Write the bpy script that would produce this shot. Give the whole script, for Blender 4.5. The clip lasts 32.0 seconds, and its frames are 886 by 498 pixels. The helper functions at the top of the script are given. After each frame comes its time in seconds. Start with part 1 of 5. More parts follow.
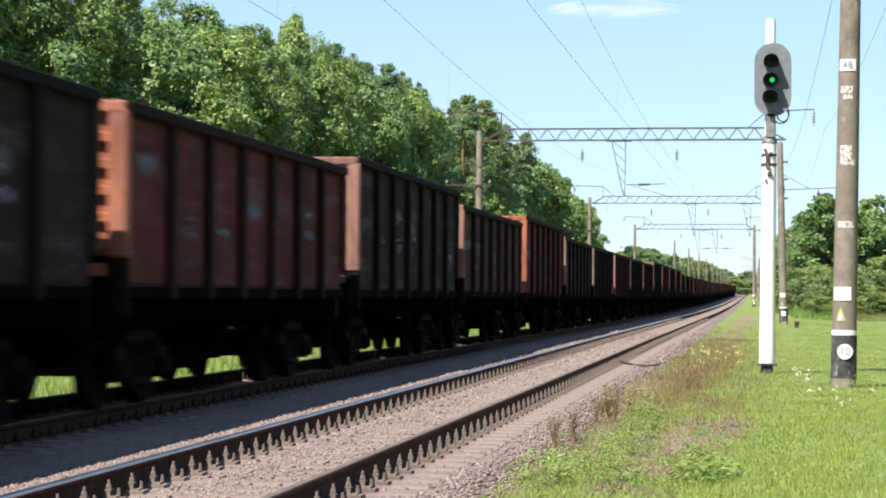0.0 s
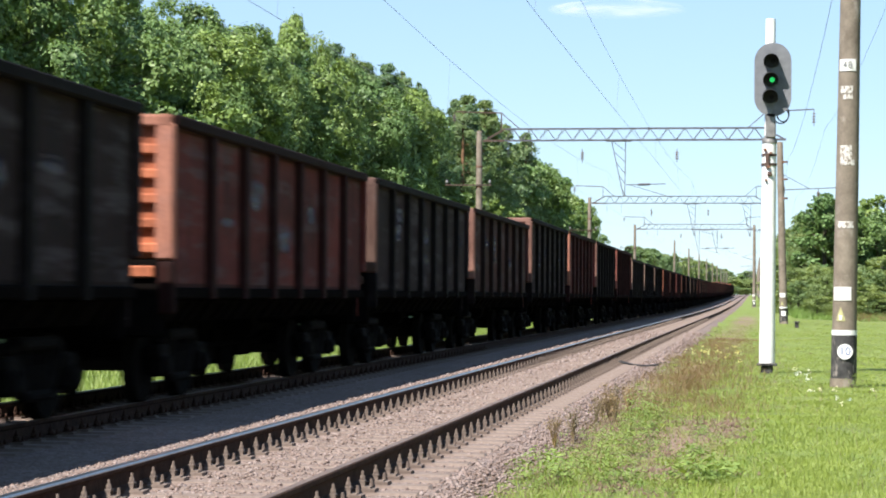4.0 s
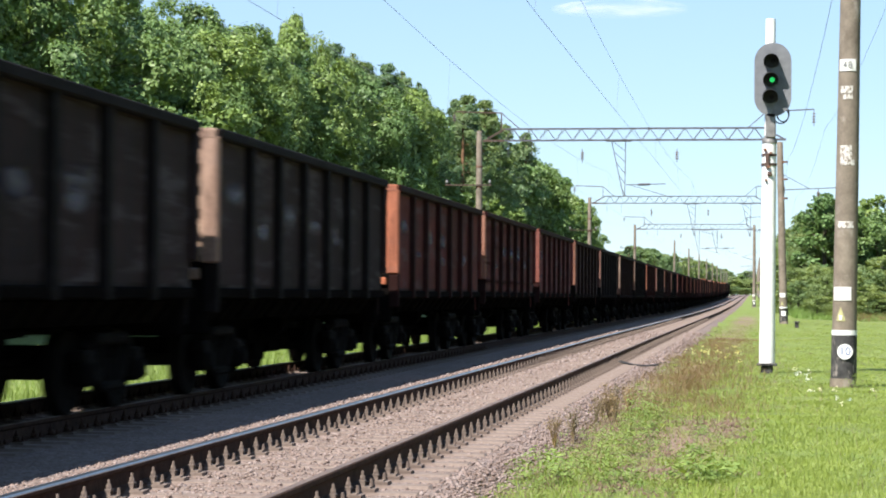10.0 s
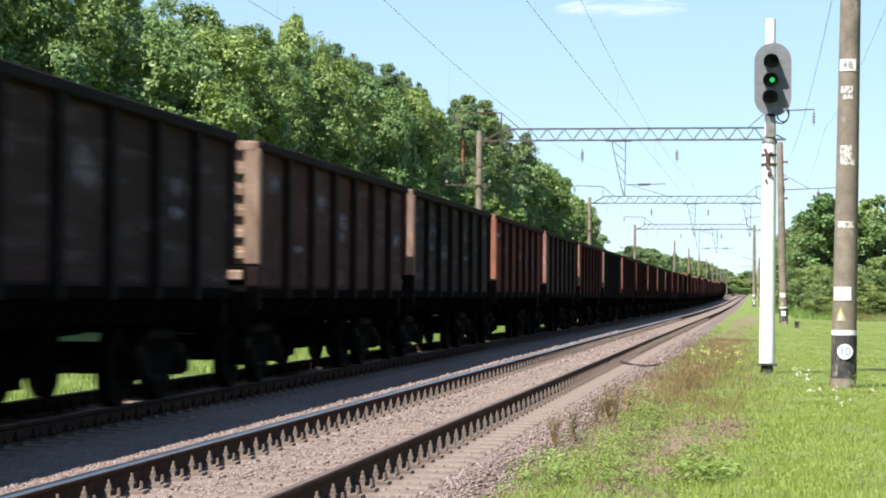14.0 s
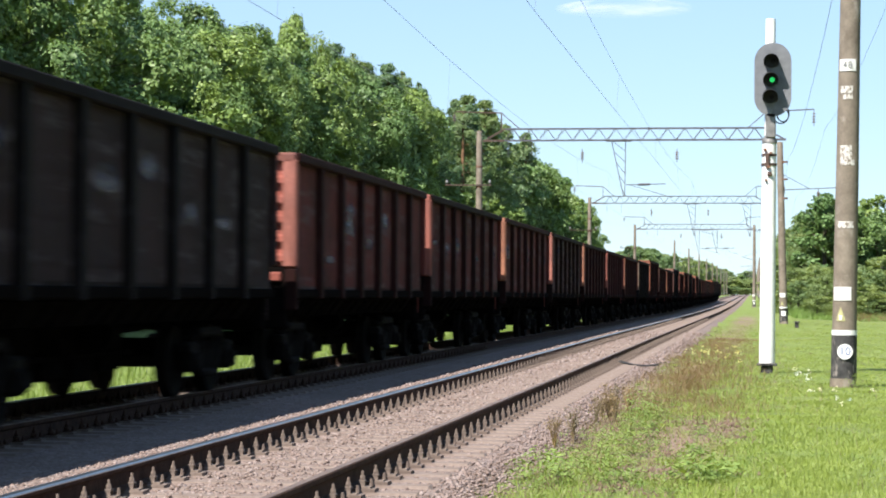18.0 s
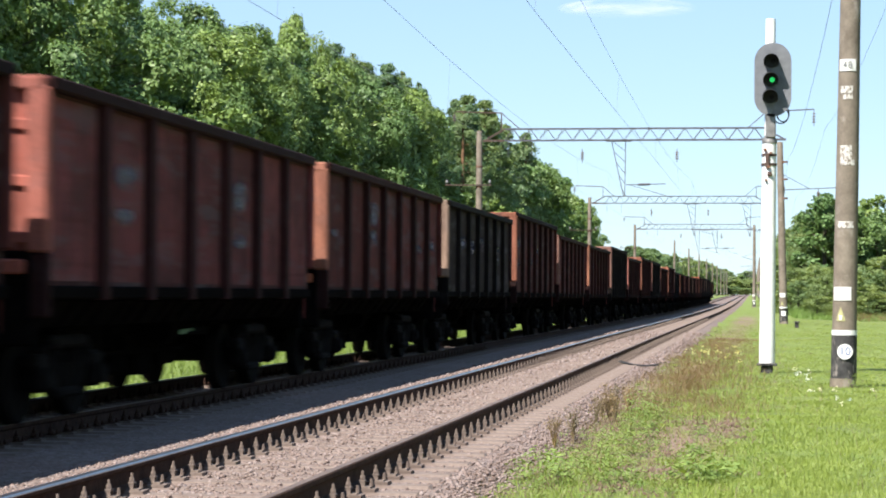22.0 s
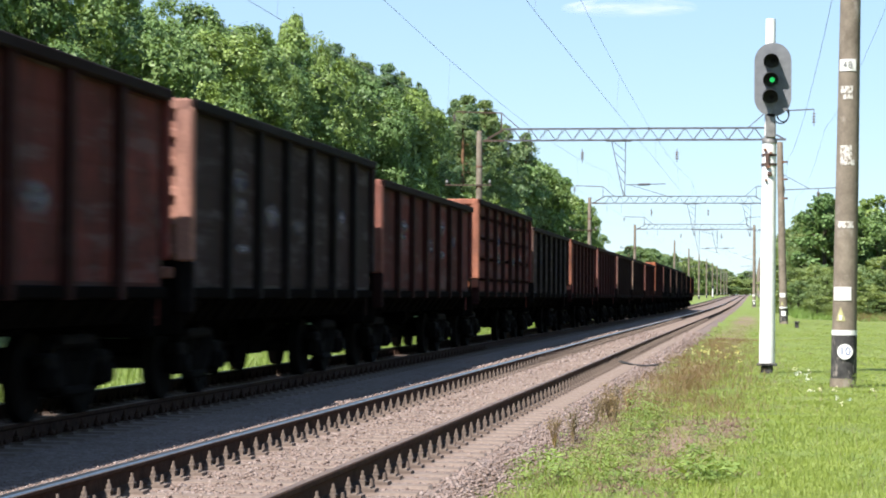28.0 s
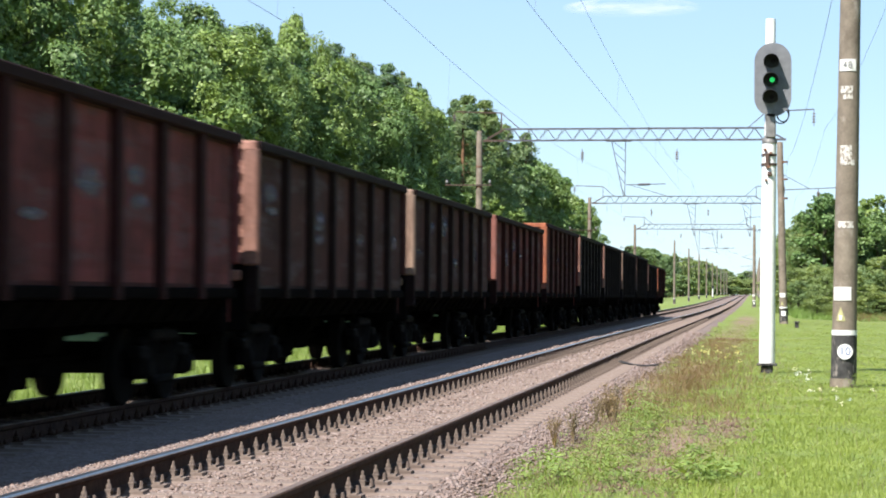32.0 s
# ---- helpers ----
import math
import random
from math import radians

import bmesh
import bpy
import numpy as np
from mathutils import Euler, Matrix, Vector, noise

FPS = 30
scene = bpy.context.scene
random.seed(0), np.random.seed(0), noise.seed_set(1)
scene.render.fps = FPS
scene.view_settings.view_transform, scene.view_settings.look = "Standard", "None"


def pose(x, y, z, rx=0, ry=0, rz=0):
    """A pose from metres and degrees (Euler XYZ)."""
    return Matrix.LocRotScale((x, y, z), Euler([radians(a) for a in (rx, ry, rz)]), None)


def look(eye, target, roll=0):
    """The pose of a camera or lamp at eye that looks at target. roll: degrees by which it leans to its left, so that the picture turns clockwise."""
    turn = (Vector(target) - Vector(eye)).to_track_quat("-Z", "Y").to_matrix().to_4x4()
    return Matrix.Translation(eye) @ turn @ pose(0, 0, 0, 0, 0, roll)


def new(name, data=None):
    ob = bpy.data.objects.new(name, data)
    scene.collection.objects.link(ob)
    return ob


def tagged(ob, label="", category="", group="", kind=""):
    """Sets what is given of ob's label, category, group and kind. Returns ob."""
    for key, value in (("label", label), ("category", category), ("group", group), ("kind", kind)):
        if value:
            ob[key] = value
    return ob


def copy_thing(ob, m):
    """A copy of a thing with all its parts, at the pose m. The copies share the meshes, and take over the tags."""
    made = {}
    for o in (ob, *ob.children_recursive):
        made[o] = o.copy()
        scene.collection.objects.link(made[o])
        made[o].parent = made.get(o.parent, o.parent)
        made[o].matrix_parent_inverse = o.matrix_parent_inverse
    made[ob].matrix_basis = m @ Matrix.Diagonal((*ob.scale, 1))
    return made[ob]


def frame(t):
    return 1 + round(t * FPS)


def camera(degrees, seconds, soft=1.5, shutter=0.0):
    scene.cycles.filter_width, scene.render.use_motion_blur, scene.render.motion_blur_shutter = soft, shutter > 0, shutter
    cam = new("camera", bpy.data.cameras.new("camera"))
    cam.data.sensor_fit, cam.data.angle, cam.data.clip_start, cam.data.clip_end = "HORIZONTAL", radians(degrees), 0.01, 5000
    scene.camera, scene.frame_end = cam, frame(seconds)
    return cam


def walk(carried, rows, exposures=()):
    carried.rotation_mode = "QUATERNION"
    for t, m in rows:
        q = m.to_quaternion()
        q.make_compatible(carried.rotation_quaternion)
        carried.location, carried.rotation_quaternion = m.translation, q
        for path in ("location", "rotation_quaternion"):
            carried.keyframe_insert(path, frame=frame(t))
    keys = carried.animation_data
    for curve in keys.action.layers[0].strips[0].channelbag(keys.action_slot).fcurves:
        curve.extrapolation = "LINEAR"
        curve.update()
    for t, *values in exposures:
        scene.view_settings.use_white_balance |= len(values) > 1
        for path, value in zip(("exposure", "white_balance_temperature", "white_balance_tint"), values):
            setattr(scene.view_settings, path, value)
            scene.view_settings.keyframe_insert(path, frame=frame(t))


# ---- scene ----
# ---- camera ----
EYE = (0.0, 0.0, 1.2538)
AIM = (EYE[0] - 14.768, EYE[1] + 98.88, EYE[2] + 2.148)
cam = camera(23.97, 32.0, soft=1.9, shutter=0.5)
walk(cam, [(0.0, look(EYE, AIM, 0.3626)), (32.0, look(EYE, AIM, 0.3626))], exposures=[(0.0, 1.25), (32.0, 1.25)])

# ---- world and sun ----
TO_SUN = Vector((-0.41, -0.66, 1.0)).normalized()
world = bpy.data.worlds.new("sky")
scene.world = world
world.use_nodes = True
wn = world.node_tree
sky = wn.nodes.new("ShaderNodeTexSky")
sky.sky_type = "NISHITA"
sky.sun_disc = False
sky.sun_elevation = math.asin(TO_SUN.z)
sky.sun_rotation = math.atan2(TO_SUN.x, TO_SUN.y)
sky.air_density, sky.dust_density, sky.ozone_density = 1.0, 0.0, 4.0
even = wn.nodes.new("ShaderNodeGamma")          # evens out the pale horizon
even.inputs[1].default_value = 0.5
tint = wn.nodes.new("ShaderNodeMixRGB")
tint.blend_type = "MULTIPLY"
tint.inputs[0].default_value, tint.inputs[2].default_value = 1.0, (0.785, 0.952, 1.13, 1)
wn.links.new(sky.outputs[0], even.inputs[0])
wn.links.new(even.outputs[0], tint.inputs[1])
wn.links.new(tint.outputs[0], wn.nodes["Background"].inputs[0])
wn.nodes["Background"].inputs[1].default_value = 0.165
sun = new("sun", bpy.data.lights.new("sun", "SUN"))
sun.data.energy, sun.data.angle, sun.data.color = 5.0, radians(0.53), (1.0, 0.95, 0.87)
sun.matrix_world = look(TO_SUN * 300, (0, 0, 0))

# ---- plan ----
AXIS_1, AXIS_2 = -3.752, -8.593   # the two track centre lines
GAUGE = 0.7965                    # half the distance between rail heads
PITCH = 13.92                     # wagon length over couplers
NEAR_0 = 22.856                   # where the first wagon's end stands at the start
GRASS = -0.3
LOW_2 = -0.157                    # the far track lies a little lower


def rise(y):
    """Height of the rail tops along the line: level, a shallow dip, then a long climb."""
    return float(np.interp(y, [-900, 60, 120, 180, 260, 340, 460, 600, 800, 1100, 4000],
                           [0, 0, -0.06, -0.12, -0.08, 0.05, 0.45, 0.95, 1.5, 2.0, 2.0]))


# ---- mesh helpers ----
def part(name, bm, material, parent=None, label=""):
    me = bpy.data.meshes.new(name)
    bm.to_mesh(me)
    bm.free()
    me.materials.append(material)
    ob = new(name, me)
    if parent is not None:
        ob.parent = parent
    if label:
        tagged(ob, label)
    return ob


def shared(name, me, parent, m):
    ob = new(name, me)
    ob.parent = parent
    ob.matrix_basis = m
    return ob


def empty(name, m=None):
    ob = new(name)
    ob.empty_display_size = 0.3
    if m is not None:
        ob.matrix_basis = m
    return ob


def mesh_np(name, verts, faces, material, smooth=False):
    """A mesh from arrays: verts (n, 3), faces (m, k)."""
    verts, faces = np.asarray(verts, np.float32), np.asarray(faces, np.int32)
    me = bpy.data.meshes.new(name)
    m, k = faces.shape
    me.vertices.add(len(verts))
    me.vertices.foreach_set("co", verts.ravel())
    me.loops.add(m * k)
    me.loops.foreach_set("vertex_index", faces.ravel())
    me.polygons.add(m)
    me.polygons.foreach_set("loop_start", np.arange(0, m * k, k, dtype=np.int32))
    if smooth:
        me.polygons.foreach_set("use_smooth", np.ones(m, bool))
    me.update(calc_edges=True)
    me.validate()
    me.materials.append(material)
    return me


def box(bm, c, s, bevel=0.0, m=None):
    t = Matrix.Translation(c) @ Matrix.Diagonal((*s, 1))
    if m is not None:
        t = m @ t
    r = bmesh.ops.create_cube(bm, size=1.0, matrix=t)
    if bevel > 0:
        es = list({e for v in r["verts"] for e in v.link_edges})
        bmesh.ops.bevel(bm, geom=es, offset=bevel, segments=1, affect="EDGES", profile=0.5)
    return bm


def rod(bm, a, b, r1, r2=None, n=10, caps=True):
    a, b = Vector(a), Vector(b)
    d = b - a
    m = Matrix.Translation((a + b) / 2) @ d.to_track_quat("Z", "Y").to_matrix().to_4x4()
    bmesh.ops.create_cone(bm, cap_ends=caps, segments=n, radius1=r1, radius2=r1 if r2 is None else r2, depth=d.length, matrix=m)
    return bm


def smooth(bm):
    for f in bm.faces:
        f.smooth = len(f.verts) == 4
    return bm


def sweep(bm, profile, stations):
    """Loft a closed profile [(x, z)] along stations [(dx, y, dz)]."""
    rings = [[bm.verts.new((dx + px, y, dz + pz)) for px, pz in profile] for dx, y, dz in stations]
    n = len(profile)
    for r0, r1 in zip(rings, rings[1:]):
        for i in range(n):
            bm.faces.new((r0[i], r0[(i + 1) % n], r1[(i + 1) % n], r1[i]))
    bm.faces.new(rings[0][::-1])
    bm.faces.new(rings[-1])
    bmesh.ops.recalc_face_normals(bm, faces=bm.faces)
    return bm


# ---- materials ----
def material(name, rough=0.8, metal=0.0, gloss=0.5):
    m = bpy.data.materials.new(name)
    m.use_nodes = True
    b = m.node_tree.nodes["Principled BSDF"]
    b.inputs["Roughness"].default_value, b.inputs["Metallic"].default_value = rough, metal
    b.inputs["Specular IOR Level"].default_value = gloss
    return m, m.node_tree, b


def node(nt, kind, **values):
    n = nt.nodes.new(kind)
    for k, v in values.items():
        if k in ("operation", "blend_type", "data_type", "noise_dimensions", "feature", "musgrave_type"):
            if k == "operation":
                n.operation = v
            elif k == "blend_type":
                n.blend_type = v
            elif k == "data_type":
                n.data_type = v
            elif k == "feature":
                n.feature = v
        else:
            n.inputs[k.replace("_", " ")].default_value = v
    return n


def noise_of(nt, scale, detail=4.0, rough=0.6, vec=None):
    n = node(nt, "ShaderNodeTexNoise", Scale=scale, Detail=detail, Roughness=rough)
    if vec is None:
        vec = nt.nodes.new("ShaderNodeTexCoord").outputs["Object"]
    nt.links.new(vec, n.inputs["Vector"])
    return n.outputs["Fac"]


def ramp(nt, fac, stops):
    r = nt.nodes.new("ShaderNodeValToRGB")
    e = r.color_ramp.elements
    while len(e) < len(stops):
        e.new(0.5)
    for el, (p, c) in zip(e, stops):
        el.position, el.color = p, (*c, 1) if len(c) == 3 else c
    nt.links.new(fac, r.inputs[0])
    return r.outputs[0]


def mix(nt, fac, a, b, how="MIX"):
    n = nt.nodes.new("ShaderNodeMixRGB")
    n.blend_type = how
    for sock, v in ((n.inputs[0], fac), (n.inputs[1], a), (n.inputs[2], b)):
        if isinstance(v, (int, float)):
            sock.default_value = v
        elif isinstance(v, tuple):
            sock.default_value = (*v, 1)
        else:
            nt.links.new(v, sock)
    return n.outputs[0]


def bump(nt, b, height, strength=0.4, distance=0.02):
    n = node(nt, "ShaderNodeBump", Strength=strength, Distance=distance)
    nt.links.new(height, n.inputs["Height"])
    nt.links.new(n.outputs[0], b.inputs["Normal"])


def world_vec(nt):
    return nt.nodes.new("ShaderNodeNewGeometry").outputs["Position"]


def simple(name, dark, light, scale=6.0, rough=0.8, metal=0.0, relief=0.3, size=0.01, spots=None, gloss=0.5):
    """Two-tone noisy surface with a fine grain and, where given, a third tone in spots."""
    m, nt, b = material(name, rough, metal, gloss)
    c = ramp(nt, noise_of(nt, scale, 6), [(0.3, dark), (0.7, light)])
    g = noise_of(nt, scale * 9, 3)
    c = mix(nt, 0.25, c, ramp(nt, g, [(0.3, (0.25, 0.25, 0.25)), (0.7, (1, 1, 1))]), "MULTIPLY")
    if spots:
        c = mix(nt, ramp(nt, noise_of(nt, scale * 0.6, 8, 0.7), [(0.56, (0, 0, 0)), (0.66, (1, 1, 1))]), c, spots)
    nt.links.new(c, b.inputs["Base Color"])
    bump(nt, b, g, relief, size)
    return m


def wagon_paint(name, dust, rust=(0.05, 0.02, 0.017)):
    """Old wagon paint in each piece's tint, sun and shade included: rust, streaks running down and coal dust."""
    m, nt, b = material(name, 0.85, 0.0, 0.1)
    info = nt.nodes.new("ShaderNodeObjectInfo")
    tc = nt.nodes.new("ShaderNodeTexCoord").outputs["Object"]
    off = node(nt, "ShaderNodeVectorMath", operation="MULTIPLY_ADD")
    nt.links.new(info.outputs["Random"], off.inputs[0])
    off.inputs[1].default_value = (31.0, 57.0, 13.0)
    nt.links.new(tc, off.inputs[2])
    v = off.outputs[0]
    st = node(nt, "ShaderNodeVectorMath", operation="MULTIPLY")
    nt.links.new(v, st.inputs[0])
    st.inputs[1].default_value = (3.0, 5.0, 0.5)
    streak = noise_of(nt, 1.6, 5, 0.65, st.outputs[0])
    blot = noise_of(nt, 1.1, 8, 0.7, v)
    fine = noise_of(nt, 24.0, 4, 0.6, v)
    c = mix(nt, ramp(nt, streak, [(0.36, (0, 0, 0)), (0.68, (0.6, 0.6, 0.6))]), info.outputs["Color"], rust)
    c = mix(nt, ramp(nt, blot, [(0.42, (0, 0, 0)), (0.62, (dust, dust, dust))]), c, (0.022, 0.018, 0.017))
    # each piece its own wear, and pale smears left by loading and old chalk
    c = mix(nt, 1.0, c, ramp(nt, info.outputs["Random"], [(0.0, (0.82, 0.82, 0.82)), (0.6, (1, 1, 1)), (1.0, (1.2, 1.18, 1.18))]), "MULTIPLY")
    smear = node(nt, "ShaderNodeVectorMath", operation="MULTIPLY")
    nt.links.new(v, smear.inputs[0])
    smear.inputs[1].default_value = (1.0, 0.4, 2.6)
    k = 0.75 * dust
    c = mix(nt, ramp(nt, noise_of(nt, 1.5, 4, 0.55, smear.outputs[0]), [(0.53, (0, 0, 0)), (0.66, (k, k, k))]), c, (0.125, 0.11, 0.122))
    wipe = node(nt, "ShaderNodeVectorMath", operation="MULTIPLY")
    nt.links.new(v, wipe.inputs[0])
    wipe.inputs[1].default_value = (1.0, 0.6, 2.6)
    c = mix(nt, ramp(nt, noise_of(nt, 1.3, 3, 0.5, wipe.outputs[0]), [(0.56, (0, 0, 0)), (0.76, (0.45 * dust, 0.45 * dust, 0.45 * dust))]), c, (0.1, 0.088, 0.095))
    c = mix(nt, 0.35, c, ramp(nt, fine, [(0.3, (0.45, 0.42, 0.4)), (0.7, (1.15, 1.1, 1.1))]), "MULTIPLY")
    nt.links.new(c, b.inputs["Base Color"])
    bump(nt, b, blot, 0.5, 0.03)
    return m


M_SIDE = wagon_paint("wagon_side_paint", 0.55)
M_END = wagon_paint("wagon_end_paint", 0.18)
M_FRAME = wagon_paint("wagon_frame_paint", 0.06, (0.012, 0.008, 0.007))
# near-black tones: the deep shade beneath the wagons is put into these colours
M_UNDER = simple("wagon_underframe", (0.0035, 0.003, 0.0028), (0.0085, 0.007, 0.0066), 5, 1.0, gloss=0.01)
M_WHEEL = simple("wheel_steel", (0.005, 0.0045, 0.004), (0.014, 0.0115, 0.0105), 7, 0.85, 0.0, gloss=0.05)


def stencil_material():
    """Chalked and stencilled lines, half rubbed off down to the wagon's own paint."""
    m, nt, b = material("faded_white_stencil", 0.85, 0.0, 0.1)
    info = nt.nodes.new("ShaderNodeObjectInfo")
    tc = nt.nodes.new("ShaderNodeTexCoord")
    d = node(nt, "ShaderNodeVectorMath", operation="SUBTRACT")
    nt.links.new(tc.outputs["Generated"], d.inputs[0])
    d.inputs[1].default_value = (0.5, 0.5, 0.5)
    ln = node(nt, "ShaderNodeVectorMath", operation="LENGTH")
    flat = node(nt, "ShaderNodeVectorMath", operation="MULTIPLY")
    nt.links.new(d.outputs[0], flat.inputs[0])
    flat.inputs[1].default_value = (0.0, 1.0, 1.0)
    nt.links.new(flat.outputs[0], ln.inputs[0])
    edge = ramp(nt, ln.outputs["Value"], [(0.18, (1, 1, 1)), (0.48, (0, 0, 0))])
    off = node(nt, "ShaderNodeVectorMath", operation="MULTIPLY_ADD")
    nt.links.new(info.outputs["Random"], off.inputs[0])
    off.inputs[1].default_value = (31.0, 57.0, 13.0)
    nt.links.new(tc.outputs["Object"], off.inputs[2])
    st = node(nt, "ShaderNodeVectorMath", operation="MULTIPLY")
    nt.links.new(off.outputs[0], st.inputs[0])
    st.inputs[1].default_value = (1.0, 0.3, 3.6)
    rub = ramp(nt, noise_of(nt, 2.2, 5, 0.6, st.outputs[0]), [(0.36, (0, 0, 0)), (0.62, (0.8, 0.8, 0.8))])
    b.inputs["Base Color"].default_value = (0.17, 0.165, 0.2, 1)
    tr = nt.nodes.new("ShaderNodeBsdfTransparent")
    sh = nt.nodes.new("ShaderNodeMixShader")
    nt.links.new(mix(nt, 1.0, edge, rub, "MULTIPLY"), sh.inputs[0])
    nt.links.new(tr.outputs[0], sh.inputs[1])
    nt.links.new(b.outputs[0], sh.inputs[2])
    nt.links.new(sh.outputs[0], nt.nodes["Material Output"].inputs[0])
    return m


M_STENCIL = stencil_material()
M_RAIL = simple("rusty_rail", (0.03, 0.016, 0.012), (0.08, 0.043, 0.03), 9, 0.9, 0.0, gloss=0.15)
M_HEAD = simple("polished_rail_head", (0.3, 0.31, 0.33), (0.45, 0.46, 0.48), 3, 0.3, 1.0, 0.03)
M_HEAD_DULL = simple("dull_rail_head", (0.1, 0.065, 0.05), (0.19, 0.135, 0.105), 3, 0.55, 0.2, 0.03)
M_SLEEPER = simple("dusty_concrete", (0.125, 0.09, 0.075), (0.215, 0.165, 0.14), 5, 0.95, 0, 0.4, 0.01)
M_FASTEN = simple("rusty_fastener", (0.095, 0.068, 0.056), (0.21, 0.16, 0.132), 20, 0.85)
M_MAST = simple("weathered_concrete_mast", (0.125, 0.1, 0.076), (0.235, 0.195, 0.155), 2.2, 0.92, 0, 0.4, 0.01, (0.27, 0.235, 0.2))


def tarred():
    """Black tar with pale concrete showing where it has run and flaked."""
    m, nt, b = material("tarred_mast_foot", 0.8, 0.0, 0.2)
    v = nt.nodes.new("ShaderNodeTexCoord").outputs["Object"]
    st = node(nt, "ShaderNodeVectorMath", operation="MULTIPLY")
    nt.links.new(v, st.inputs[0])
    st.inputs[1].default_value = (1.0, 1.0, 0.35)
    c = ramp(nt, noise_of(nt, 5.0, 6, 0.65, v), [(0.3, (0.016, 0.016, 0.018)), (0.7, (0.075, 0.072, 0.072))])
    c = mix(nt, ramp(nt, noise_of(nt, 9.0, 5, 0.7, st.outputs[0]), [(0.55, (0, 0, 0)), (0.66, (0.85, 0.85, 0.85))]), c, (0.25, 0.22, 0.2))
    nt.links.new(c, b.inputs["Base Color"])
    bump(nt, b, noise_of(nt, 30.0, 3), 0.3, 0.01)
    return m


M_TARRED = tarred()
M_WHITE = simple("white_paint", (0.72, 0.72, 0.71), (0.84, 0.84, 0.83), 3, 0.5, 0, 0.1, 0.004)
M_SIGN = simple("sign_white", (0.66, 0.65, 0.62), (0.82, 0.81, 0.79), 14, 0.6, 0, 0.1, 0.003)
M_INK = simple("dark_lettering", (0.14, 0.14, 0.14), (0.26, 0.26, 0.26), 30, 0.7)
M_BLUE_INK = simple("blue_lettering", (0.06, 0.09, 0.24), (0.14, 0.18, 0.36), 30, 0.7)
M_YELLOW = simple("faded_yellow", (0.24, 0.23, 0.1), (0.5, 0.48, 0.24), 14, 0.8, spots=(0.2, 0.165, 0.13))
M_STEEL = simple("galvanised_steel", (0.16, 0.155, 0.15), (0.3, 0.29, 0.28), 6, 0.55, 0.6)
M_TRUSS = simple("grey_painted_truss", (0.060, 0.060, 0.072), (0.120, 0.120, 0.141), 5, 0.65, 0.2)
M_RUSTY = simple("rusty_iron", (0.09, 0.045, 0.028), (0.24, 0.12, 0.075), 8, 0.85, 0.1)
M_OLD_IRON = simple("old_dark_iron", (0.035, 0.024, 0.02), (0.11, 0.065, 0.05), 8, 0.85, 0.1)
M_BLACK = simple("matt_black", (0.008, 0.008, 0.009), (0.02, 0.02, 0.021), 12, 0.6)
M_BOARD = simple("grey_painted_board", (0.12, 0.124, 0.135), (0.175, 0.18, 0.195), 6, 0.5)
M_INSUL = simple("brown_glazed_insulator", (0.07, 0.05, 0.045), (0.16, 0.12, 0.11), 12, 0.25)
M_WIRE = simple("dark_copper_wire", (0.14, 0.155, 0.18), (0.24, 0.26, 0.3), 3, 0.6, 0.2)
M_BARK = simple("grey_brown_bark", (0.05, 0.038, 0.028), (0.13, 0.10, 0.075), 4, 0.95, 0, 0.8, 0.04)
M_PINEBARK = simple("orange_pine_bark", (0.10, 0.05, 0.026), (0.26, 0.14, 0.075), 4, 0.95, 0, 0.8, 0.04)


def glow(name, colour, strength):
    m, nt, b = material(name, 0.2)
    b.inputs["Base Color"].default_value = (*colour, 1)
    b.inputs["Emission Color"].default_value = (*colour, 1)
    b.inputs["Emission Strength"].default_value = strength
    return m


M_GREEN = glow("green_lamp", (0.012, 0.5, 0.1), 0.45)
m_, nt_, b_ = material("dark_lens", 0.5, 0.0, 0.2)
b_.inputs["Base Color"].default_value = (0.015, 0.012, 0.012, 1)
M_LENS = m_


def leaf_material(name, dark, mid, light, through_light=0.35):
    """Leaves: each its own shade, each tree its own cast; some light passes through."""
    m, nt, b = material(name, 0.55)
    geo = nt.nodes.new("ShaderNodeNewGeometry")
    info = nt.nodes.new("ShaderNodeObjectInfo")
    patch = node(nt, "ShaderNodeMath", operation="MULTIPLY_ADD")
    nt.links.new(noise_of(nt, 1.3, 3, 0.6), patch.inputs[0])
    patch.inputs[1].default_value, patch.inputs[2].default_value = 1.3, -0.4
    tone = mix(nt, 0.45, patch.outputs[0], geo.outputs["Random Per Island"])
    c = ramp(nt, tone, [(0.0, dark), (0.5, mid), (1.0, light)])
    cast = ramp(nt, info.outputs["Random"], [(0.0, (0.68, 0.83, 0.85)), (0.5, (0.98, 1, 0.98)), (1.0, (1.2, 1.14, 0.85))])
    c = mix(nt, 1.0, c, cast, "MULTIPLY")
    nt.links.new(c, b.inputs["Base Color"])
    tr = nt.nodes.new("ShaderNodeBsdfTranslucent")
    warm = mix(nt, 1.0, c, (1.25, 1.2, 0.55), "MULTIPLY")
    nt.links.new(warm, tr.inputs[0])
    sh = nt.nodes.new("ShaderNodeMixShader")
    sh.inputs[0].default_value = through_light
    nt.links.new(b.outputs[0], sh.inputs[1])
    nt.links.new(tr.outputs[0], sh.inputs[2])
    nt.links.new(sh.outputs[0], nt.nodes["Material Output"].inputs[0])
    return m


